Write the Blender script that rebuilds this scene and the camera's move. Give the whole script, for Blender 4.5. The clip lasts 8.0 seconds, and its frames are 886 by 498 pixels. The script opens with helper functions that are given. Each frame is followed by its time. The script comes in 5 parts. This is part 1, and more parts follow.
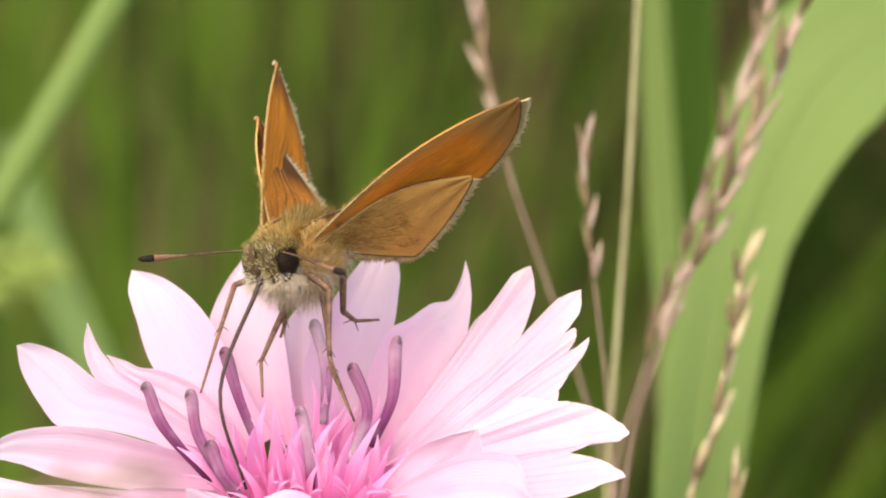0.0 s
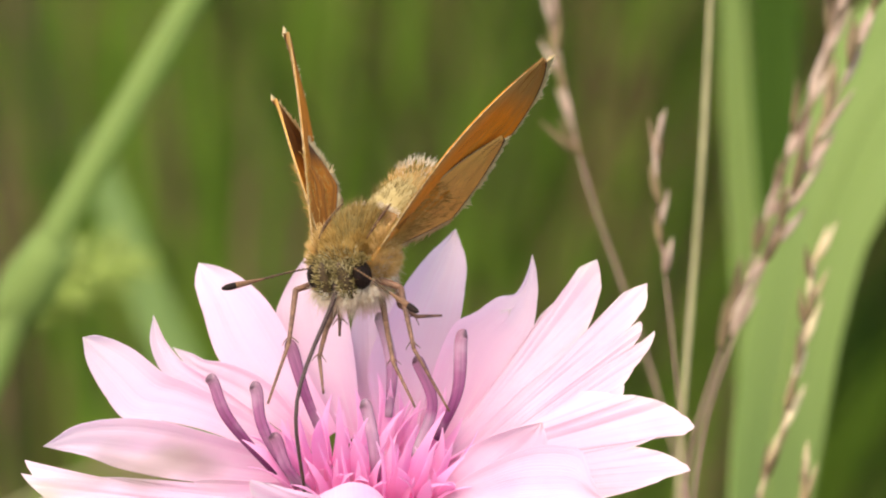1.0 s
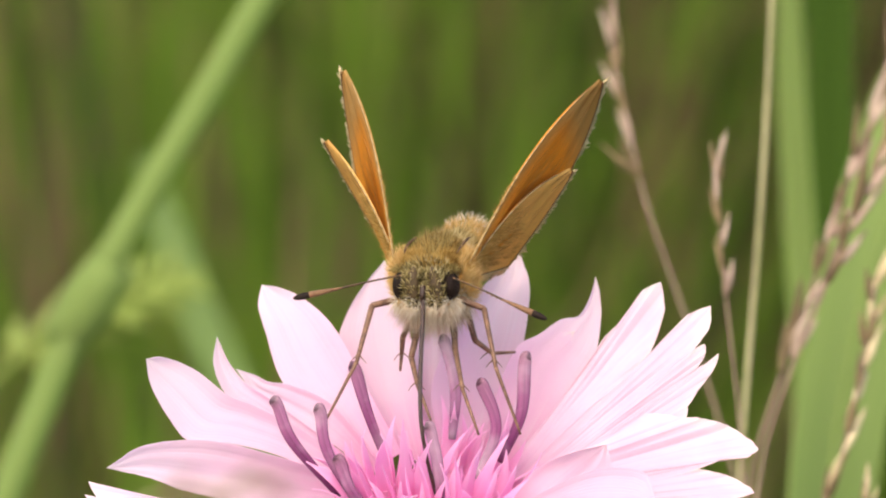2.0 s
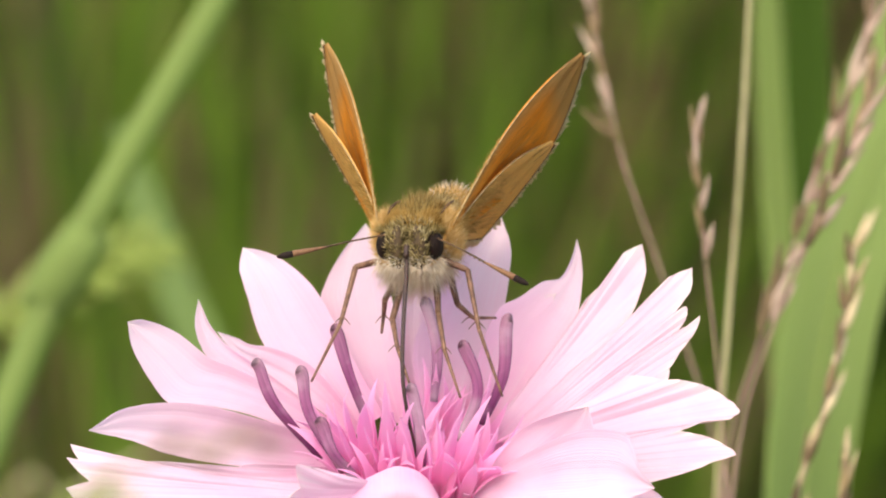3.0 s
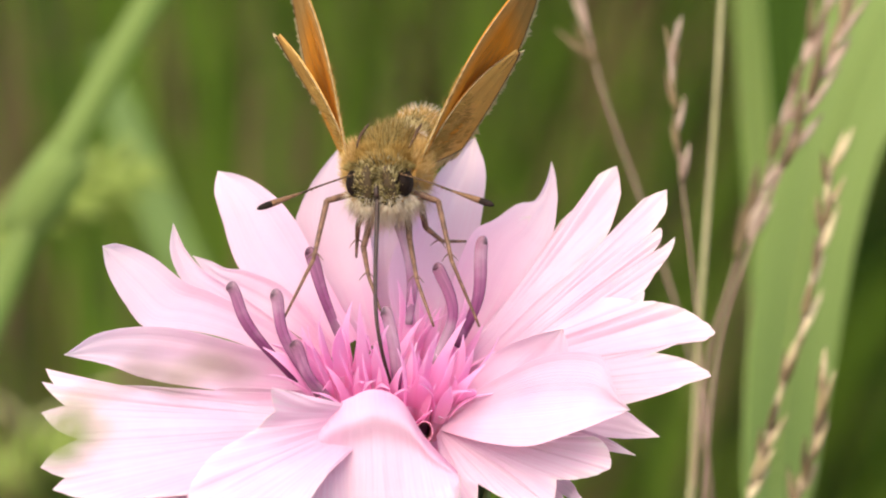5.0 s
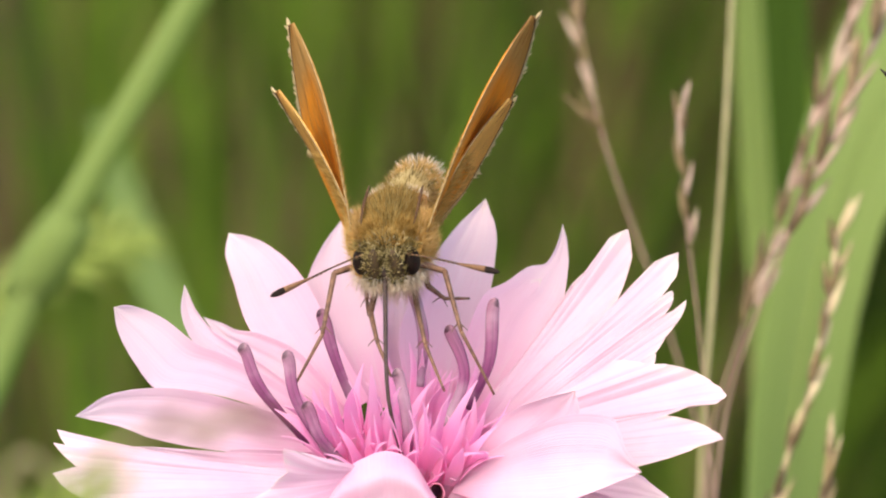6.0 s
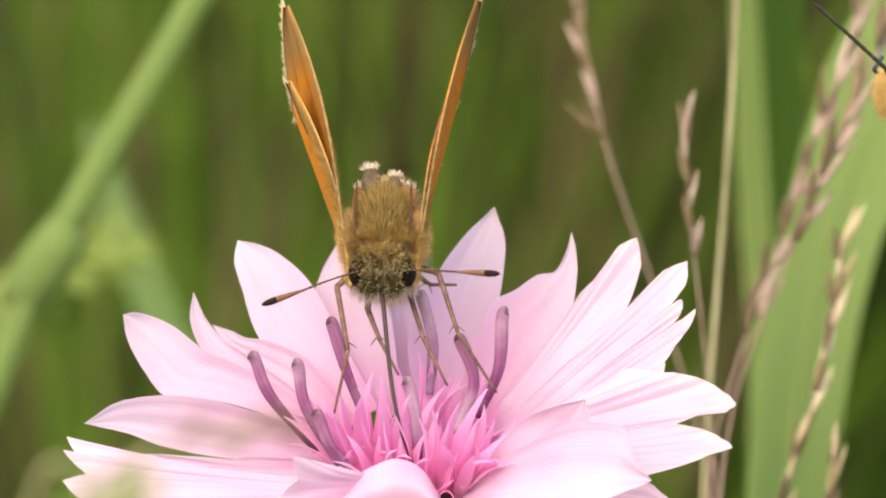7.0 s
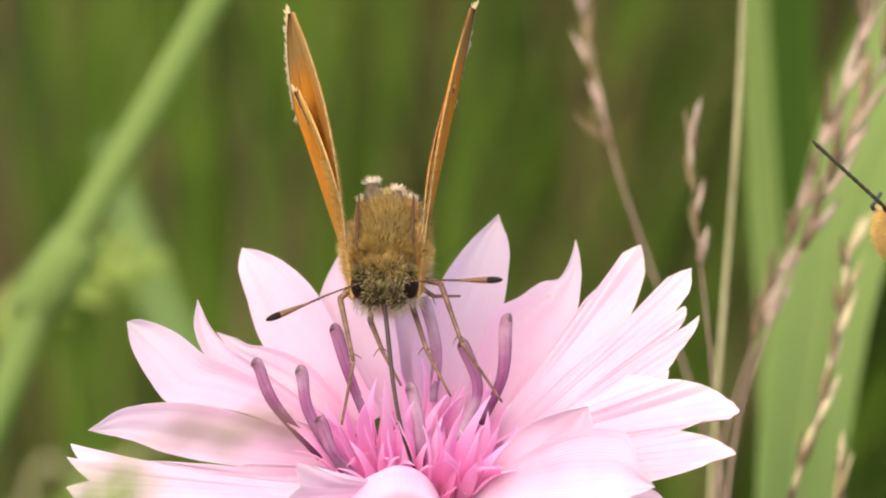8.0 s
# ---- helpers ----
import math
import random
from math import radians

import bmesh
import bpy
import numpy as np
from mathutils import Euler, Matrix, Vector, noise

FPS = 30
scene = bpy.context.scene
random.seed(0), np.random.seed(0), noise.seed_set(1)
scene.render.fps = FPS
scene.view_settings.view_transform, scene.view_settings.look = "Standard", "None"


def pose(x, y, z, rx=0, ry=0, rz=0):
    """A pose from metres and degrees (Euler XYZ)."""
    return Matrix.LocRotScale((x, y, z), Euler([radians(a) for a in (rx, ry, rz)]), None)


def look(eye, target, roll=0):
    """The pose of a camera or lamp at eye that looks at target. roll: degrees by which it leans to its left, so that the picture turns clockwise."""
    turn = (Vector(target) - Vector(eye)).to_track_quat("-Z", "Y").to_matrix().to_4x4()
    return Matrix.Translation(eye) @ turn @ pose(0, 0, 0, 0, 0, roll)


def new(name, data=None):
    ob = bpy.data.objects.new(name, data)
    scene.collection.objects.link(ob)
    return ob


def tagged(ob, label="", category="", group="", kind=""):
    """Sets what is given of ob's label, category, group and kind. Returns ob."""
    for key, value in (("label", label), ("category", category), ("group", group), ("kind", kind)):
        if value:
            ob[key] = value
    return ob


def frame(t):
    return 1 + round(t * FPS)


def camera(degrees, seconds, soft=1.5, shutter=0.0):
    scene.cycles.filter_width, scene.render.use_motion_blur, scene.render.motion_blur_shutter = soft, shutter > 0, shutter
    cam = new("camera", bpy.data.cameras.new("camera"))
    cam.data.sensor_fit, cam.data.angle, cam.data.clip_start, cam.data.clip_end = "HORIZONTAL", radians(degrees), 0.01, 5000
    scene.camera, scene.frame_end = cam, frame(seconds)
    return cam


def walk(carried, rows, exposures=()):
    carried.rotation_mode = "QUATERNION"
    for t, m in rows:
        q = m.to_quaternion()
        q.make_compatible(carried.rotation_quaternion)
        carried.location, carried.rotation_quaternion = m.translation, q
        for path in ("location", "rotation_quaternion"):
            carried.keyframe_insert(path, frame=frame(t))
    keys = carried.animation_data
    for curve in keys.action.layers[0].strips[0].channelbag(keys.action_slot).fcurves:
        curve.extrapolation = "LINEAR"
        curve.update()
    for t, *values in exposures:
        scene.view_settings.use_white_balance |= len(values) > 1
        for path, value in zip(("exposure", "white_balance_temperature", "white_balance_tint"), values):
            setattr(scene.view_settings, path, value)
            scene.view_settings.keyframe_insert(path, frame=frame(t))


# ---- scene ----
cam = camera(4.66, 8.0, soft=2.0)
cam.data.dof.use_dof = True
cam.data.dof.focus_distance = 0.699
cam.data.dof.aperture_fstop = 64.0
PATH = [
    (0, pose(-0.00163, -0.67521, 0.60466, 75.1532, 0.0639, -0.7374)),
    (0.2, pose(-0.00597, -0.67537, 0.60408, 75.1603, -0.0659, -1.0052)),
    (0.5, pose(-0.00498, -0.67560, 0.60322, 75.2029, -0.2605, -0.8570)),
    (0.8, pose(-0.00231, -0.67560, 0.60323, 75.1942, -0.0584, -0.4592)),
    (1, pose(0.00280, -0.67560, 0.60323, 75.2382, 0.0764, -0.0079)),
    (1.2, pose(-0.00010, -0.67578, 0.60253, 75.3296, -0.0010, -0.0790)),
    (1.5, pose(-0.00046, -0.67606, 0.60149, 75.4816, -0.1172, 0.0259)),
    (1.7, pose(0.00000, -0.67547, 0.60371, 75.3303, -0.0943, 0.1115)),
    (2.8, pose(0.00050, -0.67602, 0.60165, 75.4166, 0.2528, 0.0122)),
    (3, pose(-0.00120, -0.67590, 0.60209, 75.2533, 0.0332, -0.0874)),
    (3.5, pose(-0.00006, -0.67612, 0.60129, 74.9904, -0.0153, -0.0009)),
    (4, pose(-0.00002, -0.67576, 0.60264, 74.6890, 0.1607, -0.0813)),
    (4.2, pose(-0.00002, -0.67576, 0.60264, 74.7068, 0.1545, -0.1043)),
    (5.3, pose(0.00046, -0.67573, 0.60273, 74.8611, 0.4555, -0.2120)),
    (5.5, pose(0.00046, -0.67573, 0.60273, 74.9382, 0.5783, -0.2320)),
    (5.8, pose(-0.00163, -0.67601, 0.60168, 75.1347, 0.2727, -0.2742)),
    (6, pose(-0.00303, -0.67620, 0.60098, 75.2676, 0.0689, -0.3265)),
    (6.5, pose(-0.00739, -0.67664, 0.59935, 75.4265, -0.0761, -0.6292)),
    (6.7, pose(-0.00731, -0.67650, 0.59988, 75.3775, -0.0983, -0.5802)),
    (7, pose(-0.00718, -0.67628, 0.60068, 75.3359, -0.1316, -0.5720)),
    (7.5, pose(-0.00544, -0.67593, 0.60199, 75.2456, -0.1264, -0.4242)),
    (8, pose(-0.00501, -0.67669, 0.59914, 75.5018, -0.0567, -0.3883)),
]

walk(cam, PATH, [(0.0, 1.71, 7200, 13), (1.5, 1.66, 7200, 13), (3.0, 1.61, 7200, 13), (3.5, 1.58, 7200, 13), (4.2, 1.58, 7200, 13), (5.5, 1.62, 7200, 13), (8.0, 1.63, 7200, 13)])

# ---- light: a bright hazy day, soft sun high above, a little to the front ----
world = bpy.data.worlds.new("sky")
scene.world = world
world.use_nodes = True
sky = world.node_tree.nodes.new("ShaderNodeTexSky")
sky.sky_type, sky.sun_disc = "NISHITA", False
sky.sun_elevation, sky.sun_rotation = radians(56), radians(206)
sky.air_density, sky.dust_density = 1.0, 3.0
back = world.node_tree.nodes["Background"]
world.node_tree.links.new(sky.outputs[0], back.inputs[0])
back.inputs[1].default_value = 0.15
sun = new("sun", bpy.data.lights.new("sun", "SUN"))
sun.data.energy, sun.data.angle, sun.data.color = 0.78, radians(60), (1.0, 0.93, 0.80)
sun.matrix_world = look((-0.35, -0.72, 1.6), (0, 0, 0.42))

# ---- the tilted axes in which the plant is described: u right, v up, w away, in millimetres ----
TILT = radians(15)
ORIGIN = Vector((0, 0, 0.42))
U, W, V = Vector((1, 0, 0)), Vector((0, math.cos(TILT), -math.sin(TILT))), Vector((0, math.sin(TILT), math.cos(TILT)))
FRAME = Matrix((U, W, V)).transposed()


def mm(p):
    """A place in metres from (right, up, away) in millimetres."""
    return ORIGIN + (U * p[0] + V * p[1] + W * p[2]) * 0.001


# ---- materials ----
def material(name, rough=0.6, sheen=0.0):
    m = bpy.data.materials.new(name)
    m.use_nodes = True
    n, l = m.node_tree.nodes, m.node_tree.links
    b = n["Principled BSDF"]
    b.inputs["Roughness"].default_value = rough
    b.inputs["Specular IOR Level"].default_value = 0.3
    if sheen:
        b.inputs["Sheen Weight"].default_value = sheen
    return m, n, l, b


def ramp(n, l, fac, stops):
    r = n.new("ShaderNodeValToRGB")
    while len(r.color_ramp.elements) < len(stops):
        r.color_ramp.elements.new(0.5)
    for e, (p, c) in zip(r.color_ramp.elements, stops):
        e.position, e.color = p, (*c, 1)
    l.new(fac, r.inputs[0])
    return r.outputs[0]


def mix(n, l, fac, a, b, mode="MIX"):
    x = n.new("ShaderNodeMix")
    x.data_type, x.blend_type = "RGBA", mode
    for sock, val in ((x.inputs[0], fac), (x.inputs[6], a), (x.inputs[7], b)):
        if isinstance(val, (float, int)):
            sock.default_value = val
        elif isinstance(val, tuple):
            sock.default_value = (*val, 1)
        else:
            l.new(val, sock)
    return x.outputs[2]


def noise_tex(n, l, scale, stretch=(1, 1, 1), coord="Object", detail=4.0):
    c, mp, t = n.new("ShaderNodeTexCoord"), n.new("ShaderNodeMapping"), n.new("ShaderNodeTexNoise")
    mp.inputs["Scale"].default_value = stretch
    t.inputs["Scale"].default_value, t.inputs["Detail"].default_value = scale, detail
    l.new(c.outputs[coord], mp.inputs[0])
    l.new(mp.outputs[0], t.inputs["Vector"])
    return t.outputs["Fac"]


def bump(n, l, b, height, strength, distance):
    k = n.new("ShaderNodeBump")
    k.inputs["Strength"].default_value, k.inputs["Distance"].default_value = strength, distance
    l.new(height, k.inputs["Height"])
    l.new(k.outputs[0], b.inputs["Normal"])
    return k.outputs[0]


def split_uv(n, l):
    c, s = n.new("ShaderNodeTexCoord"), n.new("ShaderNodeSeparateXYZ")
    l.new(c.outputs["UV"], s.inputs[0])
    return s.outputs[0], s.outputs[1]


def thin(m, n, l, b, colour, share):
    """Lets light pass through a thin leaf or petal."""
    t, x = n.new("ShaderNodeBsdfTranslucent"), n.new("ShaderNodeMixShader")
    x.inputs[0].default_value = share
    l.new(colour, b.inputs["Base Color"])
    l.new(colour, t.inputs[0])
    l.new(b.outputs[0], x.inputs[1])
    l.new(t.outputs[0], x.inputs[2])
    l.new(x.outputs[0], n["Material Output"].inputs[0])


def petal_material(name, stops, vein, share=0.45, streaks=26):
    m, n, l, b = material(name, 0.6)
    across, along = split_uv(n, l)
    base = ramp(n, l, along, stops)
    streak = noise_tex(n, l, 1.0, (streaks, 1.3, 1), "UV", 3.0)
    cloud = noise_tex(n, l, 260.0)
    col = mix(n, l, ramp(n, l, streak, [(0.40, (0, 0, 0)), (0.72, (0.8, 0.8, 0.8))]), base, vein)
    col = mix(n, l, ramp(n, l, cloud, [(0.45, (0, 0, 0)), (0.8, (0.45, 0.45, 0.45))]), col, (0.85, 0.71, 0.765))
    bump(n, l, b, streak, 0.4, 0.0002)
    thin(m, n, l, b, col, share)
    return m


def plain_material(name, c1, c2, scale, rough=0.6, stretch=(1, 1, 1), depth=0.0001, share=0.0, gloss=0.3, coord="Object"):
    m, n, l, b = material(name, rough)
    b.inputs["Specular IOR Level"].default_value = gloss
    t = noise_tex(n, l, scale, stretch, coord)
    fine = noise_tex(n, l, scale * 7, stretch, coord)
    col = ramp(n, l, t, [(0.3, c1), (0.7, c2)])
    col = mix(n, l, ramp(n, l, fine, [(0.4, (0, 0, 0)), (0.8, (0.5, 0.5, 0.5))]), col, tuple(0.6 * v for v in c1))
    bump(n, l, b, fine, 0.4, depth)
    if share:
        thin(m, n, l, b, col, share)
    else:
        l.new(col, b.inputs["Base Color"])
    return m


def leaf_material(name, c1, c2, share=0.45):
    m, n, l, b = material(name, 0.65)
    b.inputs["Specular IOR Level"].default_value = 0.04
    streak = noise_tex(n, l, 1.0, (30, 2.0, 1), "UV", 3.0)
    cloud = noise_tex(n, l, 60.0)
    col = mix(n, l, cloud, ramp(n, l, streak, [(0.3, c1), (0.7, c2)]), tuple(0.75 * a + 0.25 * b2 for a, b2 in zip(c1, c2)))
    bump(n, l, b, streak, 0.3, 0.0002)
    thin(m, n, l, b, col, share)
    return m


PETAL = petal_material("petal_pink", [(0.0, (0.82, 0.40, 0.61)), (0.22, (0.82, 0.585, 0.715)), (0.55, (0.82, 0.66, 0.75)), (0.9, (0.82, 0.715, 0.765)), (1.0, (0.83, 0.79, 0.73))], (0.82, 0.60, 0.71), 0.6)
PETAL_FAN = petal_material("ray_floret_pink", [(0.0, (0.80, 0.38, 0.575)), (0.18, (0.80, 0.52, 0.66)), (0.5, (0.80, 0.58, 0.69)), (0.9, (0.80, 0.635, 0.715)), (1.0, (0.81, 0.73, 0.715))], (0.79, 0.50, 0.635), 0.5, streaks=60)
FLORET = petal_material("floret_pink", [(0.0, (0.95, 0.46, 0.73)), (0.5, (0.95, 0.53, 0.77)), (1.0, (0.94, 0.65, 0.83))], (0.94, 0.45, 0.71), 0.68)
# red tube colour, darkened towards the foot for the shade inside
THROAT_SHADE = petal_material("floret_throat_shade", [(0.0, (0.16, 0.02, 0.03)), (0.6, (0.35, 0.06, 0.09)), (1.0, (0.86, 0.30, 0.48))], (0.2, 0.03, 0.04), 0.2)
RAY = petal_material("wide_ray_pink", [(0.0, (0.78, 0.37, 0.56)), (0.2, (0.77, 0.52, 0.64)), (0.5, (0.765, 0.54, 0.648)), (0.9, (0.75, 0.575, 0.655)), (1.0, (0.77, 0.69, 0.66))], (0.755, 0.50, 0.62), 0.5, streaks=34)
ANTHER = petal_material("anther_purple", [(0.0, (0.14, 0.025, 0.10)), (0.3, (0.27, 0.07, 0.185)), (0.6, (0.33, 0.13, 0.23)), (0.86, (0.27, 0.13, 0.18)), (0.95, (0.08, 0.035, 0.05))], (0.06, 0.012, 0.045), 0.15, 11)
BRACT = plain_material("bract_green", (0.09, 0.13, 0.04), (0.16, 0.2, 0.07), 700, depth=0.0002)
STALK = plain_material("stalk_green", (0.14, 0.21, 0.06), (0.2, 0.28, 0.09), 500)


# ---- shapes ----
def finish(bm, name, mats, parent=None, origin=None):
    bmesh.ops.recalc_face_normals(bm, faces=bm.faces)
    me = bpy.data.meshes.new(name)
    if origin is not None:
        bmesh.ops.translate(bm, verts=bm.verts, vec=-Vector(origin))
    bm.to_mesh(me)
    bm.free()
    for m in mats if isinstance(mats, (list, tuple)) else [mats]:
        me.materials.append(m)
    for p in me.polygons:
        p.use_smooth = True
    ob = new(name, me)
    if parent is not None:
        ob.parent = parent
    return ob


def part(name, bm, mat, parent, label=""):
    """One mesh under a thing; its shape is given in the world, the thing stands unturned."""
    at = parent.location.copy()
    if parent.parent is not None:
        at += parent.parent.location
    return tagged(finish(bm, name, mat, parent, at), label)


def own(name, bm, mat, parent, label=""):
    """One mesh under a thing, its shape given in the thing's own space."""
    return tagged(finish(bm, name, mat, parent), label)


def thing(name, at, label, category, group="", kind=""):
    ob = new(name)
    ob.location = at
    ob.empty_display_size = 0.005
    return tagged(ob, label, category, group, kind)


def spline(points, count):
    """Evenly stepped places on a smooth curve through the points."""
    pts = [Vector(p) for p in points]
    pts = [2 * pts[0] - pts[1]] + pts + [2 * pts[-1] - pts[-2]]
    out = []
    for k in range(count + 1):
        f = k / count * (len(pts) - 3)
        i = min(int(f), len(pts) - 4)
        t = f - i
        a, b, c, d = pts[i:i + 4]
        out.append(0.5 * (2 * b + (c - a) * t + (2 * a - 5 * b + 4 * c - d) * t * t + (3 * b - a - 3 * c + d) * t ** 3))
    return out


def slab(bm, grid, thick, mats=(0, 0), lift=None):
    """A thin closed sheet over a grid of places, with its two faces, its rim and a UV map."""
    uv = bm.loops.layers.uv.verify()
    rows, cols = len(grid), len(grid[0])
    normals = []
    for i in range(rows):
        line = []
        for j in range(cols):
            a = grid[min(i + 1, rows - 1)][j] - grid[max(i - 1, 0)][j]
            b = grid[i][min(j + 1, cols - 1)] - grid[i][max(j - 1, 0)]
            c = a.cross(b)
            line.append(c.normalized() if c.length > 1e-14 else Vector((0, 0, 1)))
        normals.append(line)
    side = []
    for s in (0.5, -0.5):
        side.append([[bm.verts.new(grid[i][j] + normals[i][j] * thick * s) for j in range(cols)] for i in range(rows)])
    uvs = lambda i, j: (j / (cols - 1), i / (rows - 1))

    def face(quad, spots, m):
        f = bm.faces.new(quad)
        f.material_index = m
        for lp, ij in zip(f.loops, spots):
            lp[uv].uv = uvs(*ij)
        return f

    for i in range(rows - 1):
        for j in range(cols - 1):
            spots = [(i, j), (i + 1, j), (i + 1, j + 1), (i, j + 1)]
            face([side[0][a][b] for a, b in spots], spots, mats[0])
            face([side[1][a][b] for a, b in reversed(spots)], spots[::-1], mats[1])
    ring = [(i, 0) for i in range(rows)] + [(rows - 1, j) for j in range(1, cols)] + [(i, cols - 1) for i in range(rows - 2, -1, -1)] + [(0, j) for j in range(cols - 2, 0, -1)]
    for p, q in zip(ring, ring[1:] + ring[:1]):
        f = face([side[0][p[0]][p[1]], side[1][p[0]][p[1]], side[1][q[0]][q[1]], side[0][q[0]][q[1]]], [p, p, q, q], mats[0])
        for e in f.edges:
            e.smooth = False


def tube(bm, pts, radii, sides=8, flat=1.0):
    """A round closed rod along the places, with a UV map."""
    uv = bm.loops.layers.uv.verify()
    n, rings = len(pts), []
    ref = Vector((0.31, 0.87, 0.2))
    for i, p in enumerate(pts):
        d = (pts[min(i + 1, n - 1)] - pts[max(i - 1, 0)]).normalized()
        a = d.cross(ref).normalized()
        b = d.cross(a)
        r = radii[i] if isinstance(radii, (list, tuple)) else radii
        rings.append([bm.verts.new(p + (a * math.cos(2 * math.pi * k / sides) + b * math.sin(2 * math.pi * k / sides) * flat) * r) for k in range(sides)])
    for i in range(n - 1):
        for k in range(sides):
            q = (k + 1) % sides
            f = bm.faces.new([rings[i][k], rings[i][q], rings[i + 1][q], rings[i + 1][k]])
            for lp, c in zip(f.loops, ((k, i), (k + 1, i), (k + 1, i + 1), (k, i + 1))):
                lp[uv].uv = (c[0] / sides, c[1] / (n - 1))
    bm.faces.new(rings[0][::-1])
    bm.faces.new(rings[-1])


def egg(bm, centre, radii, turn=None, rows=12, cols=18, wobble=0.0, seed=0.0):
    """A closed ellipsoid, slightly uneven."""
    top, c = [], Vector(centre)
    for i in range(1, rows):
        a = math.pi * i / rows
        ring = []
        for k in range(cols):
            b = 2 * math.pi * k / cols
            v = Vector((math.sin(a) * math.cos(b), math.sin(a) * math.sin(b), math.cos(a)))
            v *= 1 + wobble * noise.noise(v * 2.2 + Vector((seed, 0, 0)))
            v = Vector((v.x * radii[0], v.y * radii[1], v.z * radii[2]))
            ring.append(bm.verts.new(c + (turn @ v if turn else v)))
        top.append(ring)
    ends = []
    for s in (1, -1):
        v = Vector((0, 0, s * radii[2]))
        ends.append(bm.verts.new(c + (turn @ v if turn else v)))
    for i in range(rows - 2):
        for k in range(cols):
            q = (k + 1) % cols
            bm.faces.new([top[i][k], top[i + 1][k], top[i + 1][q], top[i][q]])
    for k in range(cols):
        q = (k + 1) % cols
        bm.faces.new([ends[0], top[0][k], top[0][q]])
        bm.faces.new([ends[1], top[-1][q], top[-1][k]])


def hairs(bm, roots, rng, length, thick, lean, spread, tuft=0.0):
    """Fine tapered hairs on given (place, direction) roots; lean bends them all one way, tuft gathers neighbours."""
    for p, d in roots:
        d = (Vector(d) + Vector(lean) + tuft * noise.noise_vector(Vector(p) * 1500) + Vector([rng.gauss(0, spread) for _ in range(3)])).normalized()
        ln = length * rng.uniform(0.55, 1.2)
        a = d.orthogonal().normalized()
        b = d.cross(a)
        foot = [bm.verts.new(Vector(p) + (a * math.cos(x) + b * math.sin(x)) * thick) for x in (0, 2.1, 4.2)]
        mid_at = Vector(p) + d * ln * 0.55
        mid = [bm.verts.new(mid_at + (a * math.cos(x) + b * math.sin(x)) * thick * 0.6) for x in (0, 2.1, 4.2)]
        tip = bm.verts.new(Vector(p) + d * ln + Vector(lean) * ln * 0.25)
        for k in range(3):
            q = (k + 1) % 3
            bm.faces.new([foot[k], foot[q], mid[q], mid[k]])
            bm.faces.new([mid[k], mid[q], tip])


# ---- ground ----
def soil_material():
    m, n, l, b = material("soil", 0.95)
    t, big = noise_tex(n, l, 40.0), noise_tex(n, l, 6.0)
    col = ramp(n, l, t, [(0.3, (0.07, 0.055, 0.022)), (0.7, (0.15, 0.12, 0.05))])
    col = mix(n, l, ramp(n, l, big, [(0.45, (0, 0, 0)), (0.6, (1, 1, 1))]), col, (0.06, 0.11, 0.012))
    l.new(col, b.inputs["Base Color"])
    bump(n, l, b, t, 0.6, 0.01)
    return m


bm = bmesh.new()
grid, steps = [], [-60, -20, -8, -4, -2, -1, -0.5, 0, 0.5, 1, 1.5, 2, 2.5, 3, 4, 6, 10, 25, 80, 300]
for gy in steps:
    grid.append([Vector((gx, gy, 0.02 * noise.noise(Vector((gx * 1.7, gy * 1.7, 0))) if abs(gx) < 9 and abs(gy) < 11 else 0)) for gx in [-300, -60, -15, -5, -2, -1, -0.5, -0.2, 0, 0.2, 0.5, 1, 2, 5, 15, 60, 300]])
slab(bm, grid, 0.02)
tagged(finish(bm, "ground", soil_material()), "brown soil with moss and dead grass under the meadow", "ground", kind="structure")

# ---- the cornflower ----
AXIS = (0.0, 0.87, -0.5)
axis = (V * AXIS[1] + W * AXIS[2]).normalized()
HEART = mm((-1.79, -10.72, 2))
flower = thing("cornflower", (HEART.x + 0.004, HEART.y + 0.012, 0.0), "pale pink cornflower in full bloom on a green stalk", "flower")


